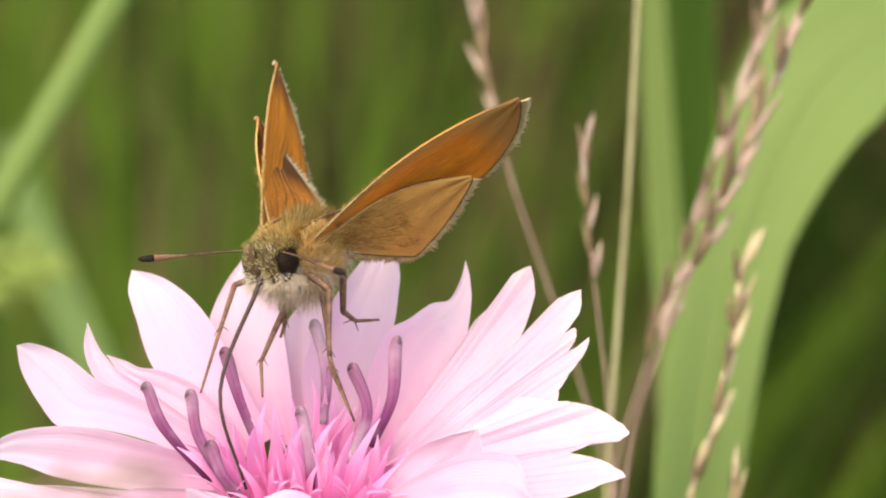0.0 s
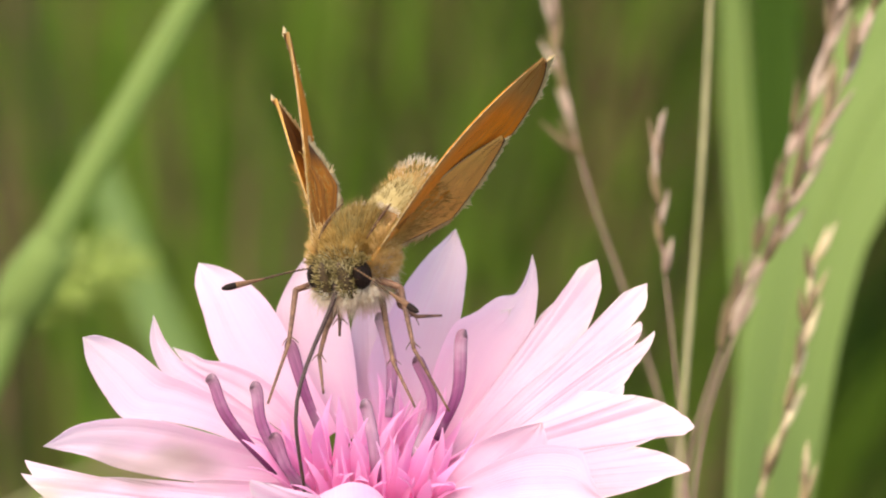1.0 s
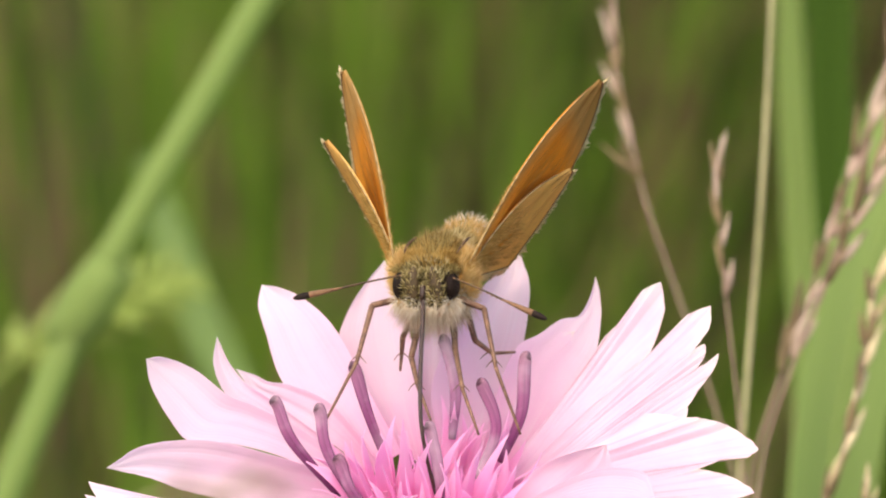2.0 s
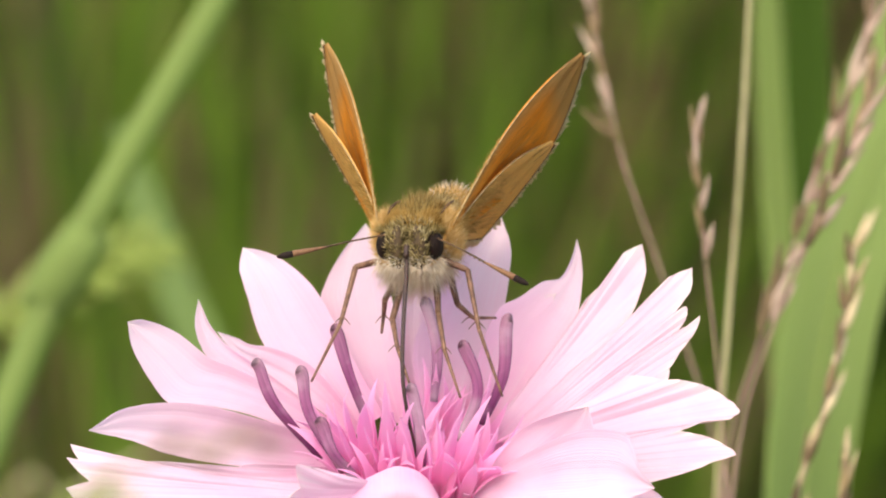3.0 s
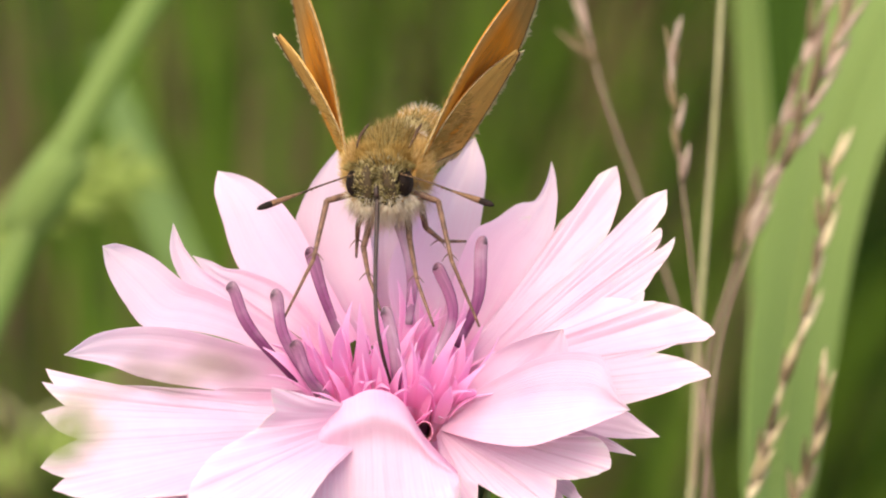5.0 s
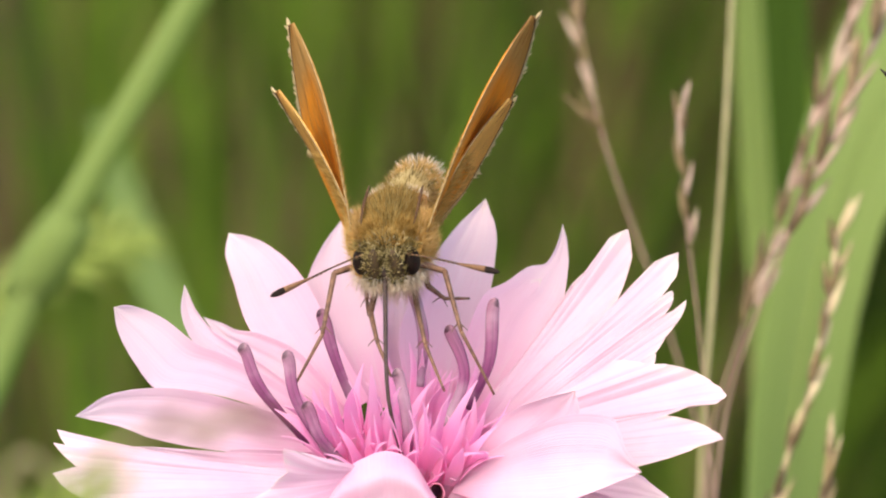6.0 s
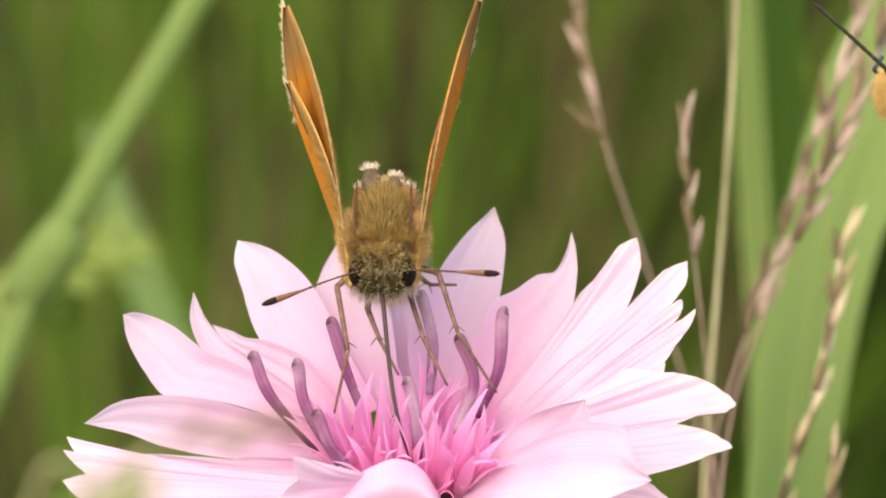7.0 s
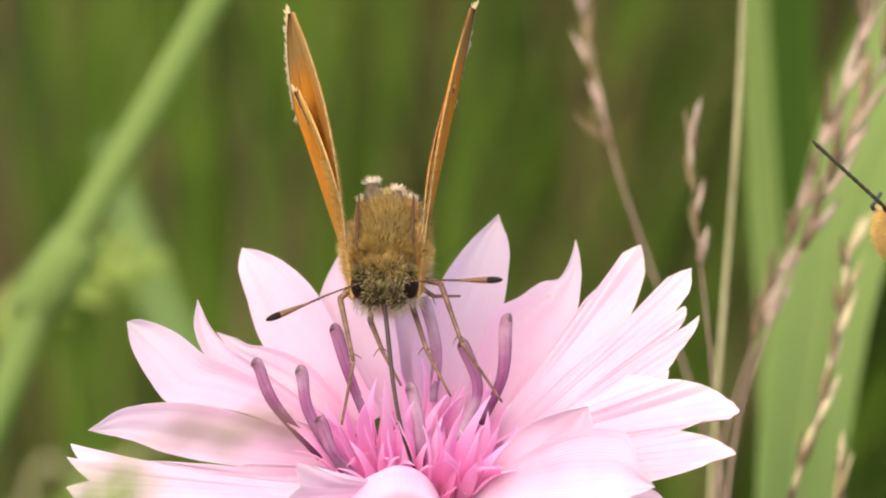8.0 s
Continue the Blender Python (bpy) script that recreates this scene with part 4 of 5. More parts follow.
fur(thorax, FUR_TAWNY, 3000, (0, -0.4, 0), (1.5, 2.2, 1.9), lambda v: v.z > 0.0 and v.y < 0.7, 0.9, 0.022, (0, 0.8, 0.35), 0.3, 1)
fur(thorax, FUR_OLIVE, 1200, (0, -0.5, 0.0), (1.5, 2.15, 1.95), lambda v: v.z > 0.25, 1.2, 0.022, (0, 0.6, 0.45), 0.35, 3, "collar_fur", "olive hairs among the fur")
fur(thorax, FUR_WHITE, 1200, (0, 0, 0), (1.6, 2.7, 2.0), lambda v: v.z < 0.1 and v.y < 0.7, 1.2, 0.024, (0, -0.2, -0.6), 0.4, 2, "belly_fur", "cream white belly fur")
for s in (-1, 1):
    fur(thorax, FUR_FLANK, 1300, (s * 2.05, -1.5, -0.15), (0.55, 1.5, 1.5), lambda v: v.x * s > -0.2, 0.7, 0.02, (s * 0.25, -0.1, 0.75), 0.28, 95 + s, "flank_fur", "pale tawny fur under the wing roots")
# added dark rods draw the dark of the wing crease over the fur
for s in (-1, 1):
    bm = bmesh.new()
    line = spline([Vector((s * x, y, z)) * MM for x, y, z in ((1.75, 1.4, 2.15), (1.78, 0.0, 2.05), (1.8, -1.4, 1.85), (1.72, -2.7, 1.5))], 12)
    tube(bm, line, [MM * r for r in (0.04, 0.07, 0.09, 0.1, 0.1, 0.1, 0.1, 0.1, 0.1, 0.09, 0.08, 0.06, 0.03)], 8)
    own("crease_rod", bm, MARGIN, thorax, "dark rod put in for the crease between wing root and thorax")
bm = bmesh.new()
egg(bm, Vector((0, -1.5, -1.6)) * MM, (1.55 * MM, 1.4 * MM, 1.2 * MM), wobble=0.12)
chest = own("chest", bm, FUR_WHITE, skipper, "chest in dense cream hair")
fur(chest, FUR_WHITE, 1700, (0, -1.5, -1.5), (1.7, 1.5, 1.25), lambda v: v.z < 0.6 and v.y < 0.6, 1.6, 0.02, (0, -0.15, -0.7), 0.5, 12, "chest_hair", "long cream chest hair")
fur(chest, FUR_TAWNY, 200, (0, -1.5, -1.5), (2.0, 1.6, 1.5), lambda v: v.z < 0.6 and v.y < 0.6 and abs(v.x) > 0.5, 1.4, 0.02, (0, -0.1, -0.7), 0.4, 14, "tawny_hair")
bm = bmesh.new()
line = spline([Vector((0, 1.8, 0)) * MM, Vector((0, 4.5, 0.0)) * MM, Vector((0, 7.2, 0.0)) * MM, Vector((0, 9.6, -0.2)) * MM], 16)
tube(bm, line, [MM * r for r in (1.2, 1.5, 1.65, 1.7, 1.72, 1.72, 1.7, 1.65, 1.6, 1.55, 1.5, 1.42, 1.32, 1.2, 1.0, 0.7, 0.3)], 14)
bmesh.ops.translate(bm, verts=bm.verts, vec=(0, -1.8 * MM, 0))
abdomen = own("abdomen", bm, FUR_OLIVE, skipper, "long abdomen with cream rings of fur")
abdomen.location = (0, 1.8 * MM, 0)
for seed, (y, z) in enumerate(((1.8, 0), (3.4, 0), (5.0, 0), (6.2, -0.05), (7.2, -0.1))):
    fur(abdomen, FUR_OLIVE if seed < 2 else FUR_FLANK if seed < 4 else FUR_WHITE, 420, (0, y, z), (1.6, 1.4, 1.6), lambda v: True, 0.7, 0.03, (0, 0.9, 0.1), 0.25, 20 + seed, "fur_ring")
bm = bmesh.new()
egg(bm, Vector((0, -3.7, -0.6)) * MM, (1.95 * MM, 1.1 * MM, 1.4 * MM), wobble=0.06)
head = own("head", bm, SKIN, skipper, "head in mottled olive and cream hair")
fur(head, FUR_FACE, 520, (0, -3.7, -0.5), (1.8, 1.15, 1.4), lambda v: v.z > 0.35 and abs(v.x) < 0.8, 0.75, 0.055, (0, -0.35, 0.1), 0.4, 4, "crown_hair", "mottled olive crown tufts")
fur(head, FUR_TAWNY, 420, (0, -3.6, -0.4), (1.8, 1.1, 1.4), lambda v: v.z > 0.7, 0.8, 0.026, (0, -0.2, 0.3), 0.35, 41, "tawny_hair", "tawny tufts")
fur(head, FUR_FACE, 260, (0, -3.7, -0.6), (1.6, 1.2, 1.4), lambda v: abs(v.x) < 0.25 and v.z > 0.2, 0.55, 0.04, (0, -0.4, -0.3), 0.3, 5, "brow_tuft", "olive tuft between the palps")
fur(head, FUR_WHITE, 400, (0, -3.5, -1.3), (1.9, 1.15, 1.2), lambda v: v.z < -0.1, 1.3, 0.02, (0, -0.2, -0.7), 0.35, 6, "chin_hair", "cream white hair under the head")
for s in (-1, 1):
    bm = bmesh.new()
    egg(bm, Vector((s * 1.62, -4.1, -0.45)) * MM, (0.58 * MM, 0.84 * MM, 0.92 * MM), rows=18, cols=24)
    own("eye", bm, EYE, head, "large round dark eye")
    bm = bmesh.new()
    tube(bm, [Vector(p) * MM for p in ((s * 0.62, -4.2, -1.9), (s * 0.70, -4.6, -1.5), (s * 0.76, -4.85, -0.8), (s * 0.74, -4.95, -0.1), (s * 0.66, -4.95, 0.45), (s * 0.60, -5.05, 0.85))], [MM * r for r in (0.22, 0.46, 0.52, 0.48, 0.32, 0.08)], 12, 0.8)
    palp = own("palp", bm, SKIN, head, "broad furry upturned palp")
    fur(palp, FUR_FACE, 300, (s * 0.74, -4.75, -0.55), (0.55, 0.42, 1.15), lambda v: v.y < 0.4, 0.46, 0.062, (0, -0.25, 0.6), 0.25, 8 + s, "palp_tuft", "mottled olive and cream tuft")
    fur(palp, FUR_WHITE, 150, (s * 0.72, -4.7, -1.55), (0.5, 0.42, 0.5), lambda v: v.y < 0.4, 0.7, 0.024, (0, -0.3, -0.7), 0.3, 18 + s, "palp_hair")
    fur(head, FUR_OLIVE, 130, (s * 1.65, -3.9, -0.35), (0.66, 0.8, 1.0), lambda v: v.z > 0.7, 0.5, 0.028, (0, -0.3, 0.1), 0.3, 80 + s, "brow_hair", "olive lashes over the eye")
    fur(head, FUR_WHITE, 140, (s * 1.55, -3.9, -1.55), (0.6, 0.7, 0.45), lambda v: v.y < 0.3, 0.7, 0.02, (0, -0.25, -0.7), 0.3, 60 + s, "cheek_hair", "white hair under the eye")

HINGES = {"forewing": (2.45, -2.4, 0.75), "hindwing": (2.35, -1.4, 0.55)}


def lead_edge(kind, s):
    if kind == "forewing":
        return Vector((16 * s, -1.6 * math.sin(math.pi * s ** 1.1) ** 0.9 + 0.05 * s if 0 < s < 1 else 0.05 * s, 0))
    return Vector((10.2 * s, -0.5 * math.sin(math.pi * min(1, s * 1.1)) + 1.8 * s ** 4, 0))


def trail_edge(kind, s):
    if kind == "forewing":
        k = 0.66
        if s < k:
            q = s / k
            return Vector((10.7 * q, 1.3 + 5.5 * q ** 0.9, 0))
        q = (s - k) / (1 - k)
        return Vector((10.7 + 5.3 * q + 0.65 * math.sin(math.pi * q), 6.8 - 6.7 * q ** 1.15 + 0.5 * math.sin(math.pi * q), 0))
    k = 0.4
    if s < k:
        q = s / k
        return Vector((0.2 + 4.1 * q, 1.5 + 5.9 * q ** 0.8, 0))
    q = (s - k) / (1 - k)
    return Vector((4.3 + 5.9 * q + 0.15 * math.sin(math.pi * q), 7.4 - 5.6 * q ** 1.2 + 0.15 * math.sin(math.pi * q), 0))


def wing(kind, side):
    """A wing with its veins raised and a pale fringe; its hinge is its origin."""
    rows, cols, grid = 26, 14, []
    for i in range(rows + 1):
        s = i / rows
        a, b = lead_edge(kind, s), trail_edge(kind, s)
        line = []
        for j in range(cols + 1):
            c = j / cols
            p = a.lerp(b, c)
            p.z = 0.35 * math.sin(math.pi * s) * (1 - c) - 0.25 * c * s + 0.09 * math.sin(c * 15 + s * 3) * (0.2 + s) + 0.10 * noise.noise(Vector((s * 5, c * 3, 4.0 * side))) * min(1, 4 * c, 4 * (1 - c))
            line.append(Vector((p.x * side, p.y, p.z)) * MM)
        grid.append(line)
    bm = bmesh.new()
    slab(bm, grid, 0.10 * MM, (0, 1) if side > 0 else (1, 0))
    me_ob = finish(bm, kind, [UPPER, UNDER] if kind == "forewing" else [HIND_UPPER, HIND_UNDER], skipper)
    x, y, z = HINGES[kind]
    me_ob.location = (side * x * MM, y * MM, z * MM)
    tagged(me_ob, "orange forewing with a dark border" if kind == "forewing" else "dusty orange hindwing")
    # pale fringe along the outer margin
    rng, roots = random.Random(3), []
    start = 0.62 if kind == "forewing" else 0.06
    for k in range(520):
        if k % 13 < 2:
            continue
        s = start + (1 - start) * k / 519
        p, q = trail_edge(kind, s), trail_edge(kind, min(1, s + 0.01)) - trail_edge(kind, max(0, s - 0.01))
        out = Vector((q.y, -q.x, 0)).normalized() * -1
        if out.dot(p - Vector((6 if kind == "forewing" else 3, 3, 0))) < 0:
            out = -out
        z = -0.25 * s + 0.09 * math.sin(15 + s * 3) * (0.2 + s)
        roots.append((Vector((p.x * side, p.y, z)) * MM, Vector((out.x * side, out.y, 0))))
    bm = bmesh.new()
    hairs(bm, roots, rng, 0.72 * MM, 0.11 * MM, (0, 0, 0), 0.14, 0.3)
    own("fringe", bm, FRINGE, me_ob, "pale cream fringe")
    bm = bmesh.new()
    line = [Vector((lead_edge(kind, i / 20).x * side, lead_edge(kind, i / 20).y, 0.35 * math.sin(math.pi * i / 20))) * MM for i in range(21)]
    tube(bm, line, [MM * (0.075 - 0.055 * i / 20) for i in range(21)], 6)
    own("leading_vein", bm, RIM, me_ob, "pale tan wing edge")
    bm, line = bmesh.new(), []
    for i in range(31):
        s = start + (1 - start) * i / 30
        p = trail_edge(kind, s)
        line.append(Vector((p.x * side, p.y, -0.25 * s + 0.09 * math.sin(15 + s * 3) * (0.2 + s))) * MM)
    tube(bm, line, 0.085 * MM, 6)
    own("margin_line", bm, MARGIN, me_ob, "thin dark line before the fringe")
    for k in range(6):
        c0 = 0.12 + 0.14 * k
        bm = bmesh.new()
        line = []
        for i in range(15):
            s = 0.1 + 0.88 * i / 14
            c = c0 * (0.55 + 0.45 * s)
            p = lead_edge(kind, s).lerp(trail_edge(kind, s), c)
            line.append(Vector((p.x * side, p.y, 0.35 * math.sin(math.pi * s) * (1 - c) - 0.25 * c * s + 0.09 * math.sin(c * 15 + s * 3) * (0.2 + s))) * MM)
        tube(bm, line, [MM * (0.052 - 0.02 * i / 14) for i in range(15)], 6)
        own("vein", bm, VEIN, me_ob)
    grid = []
    for i in range(7):
        t = i / 6
        grid.append([Vector((-2.9 * (1 - t) * side, 0.15 * (1 - t) + (1.4 - 0.55 * (1 - t)) * q, 0.25 * math.sin(3 * q) - 0.25 * (1 - t))) * MM for q in (0, 0.25, 0.5, 0.75, 1)])
    bm = bmesh.new()
    slab(bm, grid, 0.18 * MM)
    root = own("wing_root", bm, HIND_UNDER, me_ob, "furred wing root")
    rng, roots = random.Random(29), []
    for k in range(420):
        t, q = rng.random(), rng.random()
        roots.append((Vector((-2.9 * t * side, 0.15 * t + (1.4 - 0.55 * t) * q, -0.25 * t)) * MM, Vector((side * 0.9, -0.2, rng.choice((-0.45, 0.35))))))
    bm = bmesh.new()
    hairs(bm, roots, rng, 0.75 * MM, 0.02 * MM, (0, 0, 0), 0.25, 0.5)
    own("root_hair", bm, FUR_FLANK, root)
    if kind == "hindwing":
        rng, roots = random.Random(19), []
        for k in range(1000):
            s, q = 0.5 * rng.random() ** 1.5, rng.random() ** 1.3 * 0.85
            p = lead_edge(kind, s).lerp(trail_edge(kind, s), q)
            roots.append((Vector((p.x * side, p.y, 0.35 * math.sin(math.pi * s) * (1 - q))) * MM, Vector((side * 0.9, -0.1, -0.5))))
        bm = bmesh.new()
        hairs(bm, roots, rng, 0.85 * MM, 0.022 * MM, (0, 0, 0), 0.3)
        own("basal_hair", bm, FUR_TAWNY, me_ob)
    if kind == "forewing":
        rng = random.Random(9)
        roots = [(Vector((lead_edge(kind, s).x * side, lead_edge(kind, s).y + 0.1, 0.35 * math.sin(math.pi * s))) * MM, Vector((side * 0.5, -0.6, 0.2))) for s in [0.4 * k / 200 for k in range(200)]]
        bm = bmesh.new()
        hairs(bm, roots, rng, 0.5 * MM, 0.03 * MM, (0, 0, 0), 0.3)
        own("edge_hair", bm, FUR_TAWNY, me_ob)
    return me_ob


WINGS = {(k, s): wing(k, s) for k in ("forewing", "hindwing") for s in (1, -1)}


# the wing bases behind the thorax: a tawny saddle with a pale hem, and two rolled inner edges
grid = []
for i in range(11):
    t = i / 10
    grid.append([Vector((2.05 * q * (1 - 0.05 * t), 0.0 + 1.6 * t, 1.7 + 0.1 * t - 0.7 * q * q + 0.12 * math.cos(7 * q))) * MM for q in [k / 7 - 1 for k in range(15)]])
bm = bmesh.new()
slab(bm, grid, 0.1 * MM)
saddle = own("wing_base", bm, SADDLE, skipper, "tawny furred wing bases with a pale hem")
rng = random.Random(77)
roots = [(Vector((1.95 * q, 1.6, 1.8 - 0.7 * q * q)) * MM, Vector((0.1 * q, 0.75, 0.5))) for q in [k / 110 - 1 for k in range(221)] if abs(q) > 0.2]
bm = bmesh.new()
hairs(bm, roots, rng, 0.55 * MM, 0.05 * MM, (0, 0, 0), 0.4, 0.4)
own("hem", bm, FUR_WHITE, saddle, "pale hem")
fur(saddle, FUR_TAWNY, 1500, (0, 0.5, 0.7), (1.9, 0.9, 0.85), lambda v: v.z > 0.2, 0.5, 0.018, (0, 0.9, 0.15), 0.22, 78, "fur")
FOLDS = []
for s, high in ((-1, 1.0), (1, 0.72)):
    grid = []
    for i in range(11):
        t = i / 10
        r = (0.42 + 0.22 * math.sin(math.pi * t)) * (1 - 0.2 * t ** 3) * high
        grid.append([Vector((r * math.cos(an), 1.9 * high * t, 0.5 * r * math.sin(an))) * MM for an in [-0.6 + 0.40 * k for k in range(11)]])
    bm = bmesh.new()
    slab(bm, grid, 0.07 * MM)
    fold = own("wing_fold", bm, FOLD, skipper, "rolled grey-brown inner wing edge with a white fringe")
    rng = random.Random(70 + s)
    r = 0.36 * high
    roots = [(Vector((r * math.cos(an), 1.88 * high, 0.5 * r * math.sin(an))) * MM, Vector((0.4 * math.cos(an), 0.9, 0.2))) for an in [-0.6 + 4.0 * k / 90 for k in range(90)]]
    bm = bmesh.new()
    hairs(bm, roots, rng, 0.5 * MM, 0.05 * MM, (0, 0, 0), 0.5)
    own("fringe", bm, FUR_WHITE, fold)
    FOLDS.append((fold, s))


def rod(name, pts, radii, mat, parent, label="", sides=7):
    bm = bmesh.new()
    tube(bm, spline([Vector(p) * MM for p in pts], 4 * (len(pts) - 1)), [MM * radii[0] + MM * (radii[1] - radii[0]) * i / (4 * (len(pts) - 1)) for i in range(4 * (len(pts) - 1) + 1)], sides)
    return own(name, bm, mat, parent, label)


def antenna(side):
    """A jointed shaft that swells into an orange club with a black end; it points along its own x."""
    ob = rod("antenna", [(0, 0, 0), (1.5, 0, 0.06), (3, 0, 0.1), (4.4, 0, 0.06)], (0.05, 0.065), SKIN, skipper, "thin antenna with a black-tipped orange club")
    for k in range(12):
        bm = bmesh.new()
        z = 0.02 + 0.08 * math.sin(math.pi * min(1, k / 9))
        tube(bm, [Vector((0.35 * k + 0.3, 0, z)) * MM, Vector((0.35 * k + 0.44, 0, z)) * MM], 0.062 * MM, 7)
        own("ring", bm, ANTENNA, ob)
    bm = bmesh.new()
    tube(bm, [Vector((x, 0, 0.05)) * MM for x in (4.2, 4.8, 5.5, 6.2, 6.6)], [MM * r for r in (0.07, 0.11, 0.17, 0.215, 0.22)], 9)
    own("club", bm, ANTENNA, ob, "orange club")
    bm = bmesh.new()
    tube(bm, [Vector((x, 0, 0.05)) * MM for x in (6.5, 6.8, 7.2, 7.45, 7.55)], [MM * r for r in (0.222, 0.23, 0.19, 0.11, 0.03)], 9)
    own("club_tip", bm, CLUB, ob, "black club tip")
    ob.location = Vector((side * 1.25, -4.5, 0.3)) * MM
    return ob


ANTENNAE = {s: antenna(s) for s in (1, -1)}

BODY = [(0, -1.34, 1.92, 5.72, -46, 8), (0.5, -1.96, 2.21, 4.66, -38, 14), (0.7, -2.32, 2.33, 4.76, -33, 18), (1, -2.44, 2.38, 5.44, -26, 24), (1.5, -1.83, 3.11, 4.98, -12, 8), (3.5, -1.47, 3.19, 4.95, -12, 2), (4.2, -1.47, 3.19, 4.95, -12, 2), (5.5, -2.12, 2.32, 4.60, -12, 20), (6.5, -2.74, 1.21, 4.64, -8, 36), (6.6, -3.45, 0.70, 4.55, -4, 49), (6.8, -3.55, 0.68, 4.60, -4, 49), (6.9, -3.72, 0.58, 5.30, -4, 48), (7, -3.75, 0.57, 5.37, -4, 48), (8, -3.83, 0.57, 5.05, -4, 48)]


def body_pose(row):
    """The butterfly's pose from right, away and up in millimetres, its heading and its stoop in degrees."""
    _, u, w, v, yaw, stoop = row
    turn = FRAME @ (Matrix.Rotation(radians(yaw), 3, "Z") @ Matrix.Rotation(radians(stoop), 3, "X"))
    return Matrix.Translation(mm((u, v, w))) @ turn.to_4x4()


REST = body_pose(BODY[5])


def to_rest(p):
    """A place of the flower in the butterfly's own millimetres, at rest."""
    return REST.inverted() @ mm(p) / MM


def leg(hip, bends, foot):
    """A leg of thigh, shin and foot, built about its hip."""
    h = Vector(hip)
    pts = [Vector((0, 0, 0))] + [to_rest(b) - h for b in bends] + [to_rest(foot) - h]
    ob = rod("leg", [pts[0], pts[0].lerp(pts[1], 0.5), pts[1]], (0.27, 0.2), LEGS, skipper, "thin brown jointed leg")
    rod("shin", [pts[1], pts[1].lerp(pts[2], 0.5), pts[2]], (0.2, 0.14), LEGS, ob)
    rod("foot", [pts[2], pts[2].lerp(pts[3], 0.5), pts[3]], (0.135, 0.08), LEGS, ob)
    for s in (-1, 1):
        q = pts[1].lerp(pts[2], 0.86)
        rod("spur", [q, q + Vector((0.3 * s, -0.1, -0.25)), q + Vector((0.55 * s, -0.1, -0.55))], (0.06, 0.02), LEGS, ob, sides=5)
    ob.location = h * MM
    return ob, h, pts[3]


LEG_SET = [
    (leg((-1.5, -2.6, -1.3), [(-5.82, 2.87, 0), (-6.74, -0.87, -2)], (-8.52, -4.60, -2)), [(0, (-7.58, -1.78, -2)), (1, (-7.58, -2.86, -2)), (1.5, (-8.52, -3.77, -2)), (6.5, (-8.12, -4.49, -2)), (7, (-6.49, -4.02, -2)), (8, (-6.27, -3.84, -2))]),
    (leg((1.5, -2.6, -1.3), [(1.38, 2.73, 0), (2.10, -1.05, -2)], (3.59, -5.40, -2)), [(0, (1.02, -5.23, -1)), (1, (2.75, -4.86, -2)), (1.5, (3.48, -5.22, -2)), (6.5, (3.41, -5.58, -2)), (7, (3.33, -5.55, -2)), (8, (3.33, -5.55, -2))]),
    (leg((1.0, -0.8, -1.9), [(-0.44, 0.04, 1), (0.07, -2.43, -1)], (1.16, -5.40, -2)), [(0, (1.01, -5.33, -2)), (8, (0.65, -6.67, -2))]),
    (leg((-0.9, -0.8, -1.9), [(-3.42, -0.51, 1), (-3.05, -2.32, -1)], (-2.25, -4.60, -2)), [(0, (-4.97, -4.68, -2)), (1, (-5.22, -5.04, -2)), (1.5, (-2.25, -4.60, -2)), (8, (-3.04, -4.31, -2))]),
    (leg((1.3, 1.0, -1.7), [(1.13, 0.58, 4), (2.23, -0.07, 5)], (3.67, 0.22, 6)), [(0, (3.41, 0.04, 6)), (8, (2.78, -1.06, 5))]),
    (leg((-1.3, 1.0, -1.7), [(-3.99, 0.77, 4), (-4.10, -0.33, 5)], (-4.25, -1.43, 5)), [(0, (-4.25, -1.43, 5)), (8, (-4.25, -1.43, 5))]),
]

MOUTH = Vector((0, -4.9, -1.4))
bm = bmesh.new()
tip = to_rest((-1.70, -10.39, -3)) - MOUTH
mid = to_rest((-2.82, -4.30, -5)) - MOUTH
line = spline([Vector((0, -0.2, 1.0)) * MM, Vector((0, -0.42, 0.4)) * MM, Vector((0, -0.4, -0.6)) * MM, mid * MM, tip * MM], 24)
tube(bm, line, [MM * (0.2 - 0.09 * i / 24) for i in range(25)], 8)
proboscis = own("proboscis", bm, HORN, skipper, "long dark proboscis reaching into the floret")
proboscis.location = MOUTH * MM

# ---- the bee ----
BEE_FUR = plain_material("bee_orange_fur", (0.66, 0.30, 0.035), (0.84, 0.46, 0.09), 1500, 0.8, share=0.25)
BEE_PALE = plain_material("bee_pale_fur", (0.70, 0.43, 0.115), (0.90, 0.64, 0.25), 1500, 0.8, share=0.25)
BEE_RUFF = plain_material("bee_white_ruff", (0.62, 0.52, 0.34), (0.80, 0.70, 0.50), 1500, 0.8, share=0.25)
BEE_DARK = plain_material("bee_dark_shell", (0.006, 0.004, 0.003), (0.02, 0.014, 0.009), 1500, 0.3, gloss=0.3)
BEE_FEELER = plain_material("bee_feeler", (0.016, 0.015, 0.008), (0.05, 0.045, 0.024), 1500, 0.5, gloss=0.2)
BEE_BACK = plain_material("bee_brown_back", (0.10, 0.06, 0.035), (0.22, 0.14, 0.08), 1800, 0.7)
m, n, l, b = material("bee_wing", 0.25)
b.inputs["Base Color"].default_value = (0.6, 0.52, 0.38, 1)
clear, blend = n.new("ShaderNodeBsdfTransparent"), n.new("ShaderNodeMixShader")
blend.inputs[0].default_value = 0.12
l.new(clear.outputs[0], blend.inputs[1])
l.new(b.outputs[0], blend.inputs[2])
l.new(blend.outputs[0], n["Material Output"].inputs[0])
BEE_WING = m

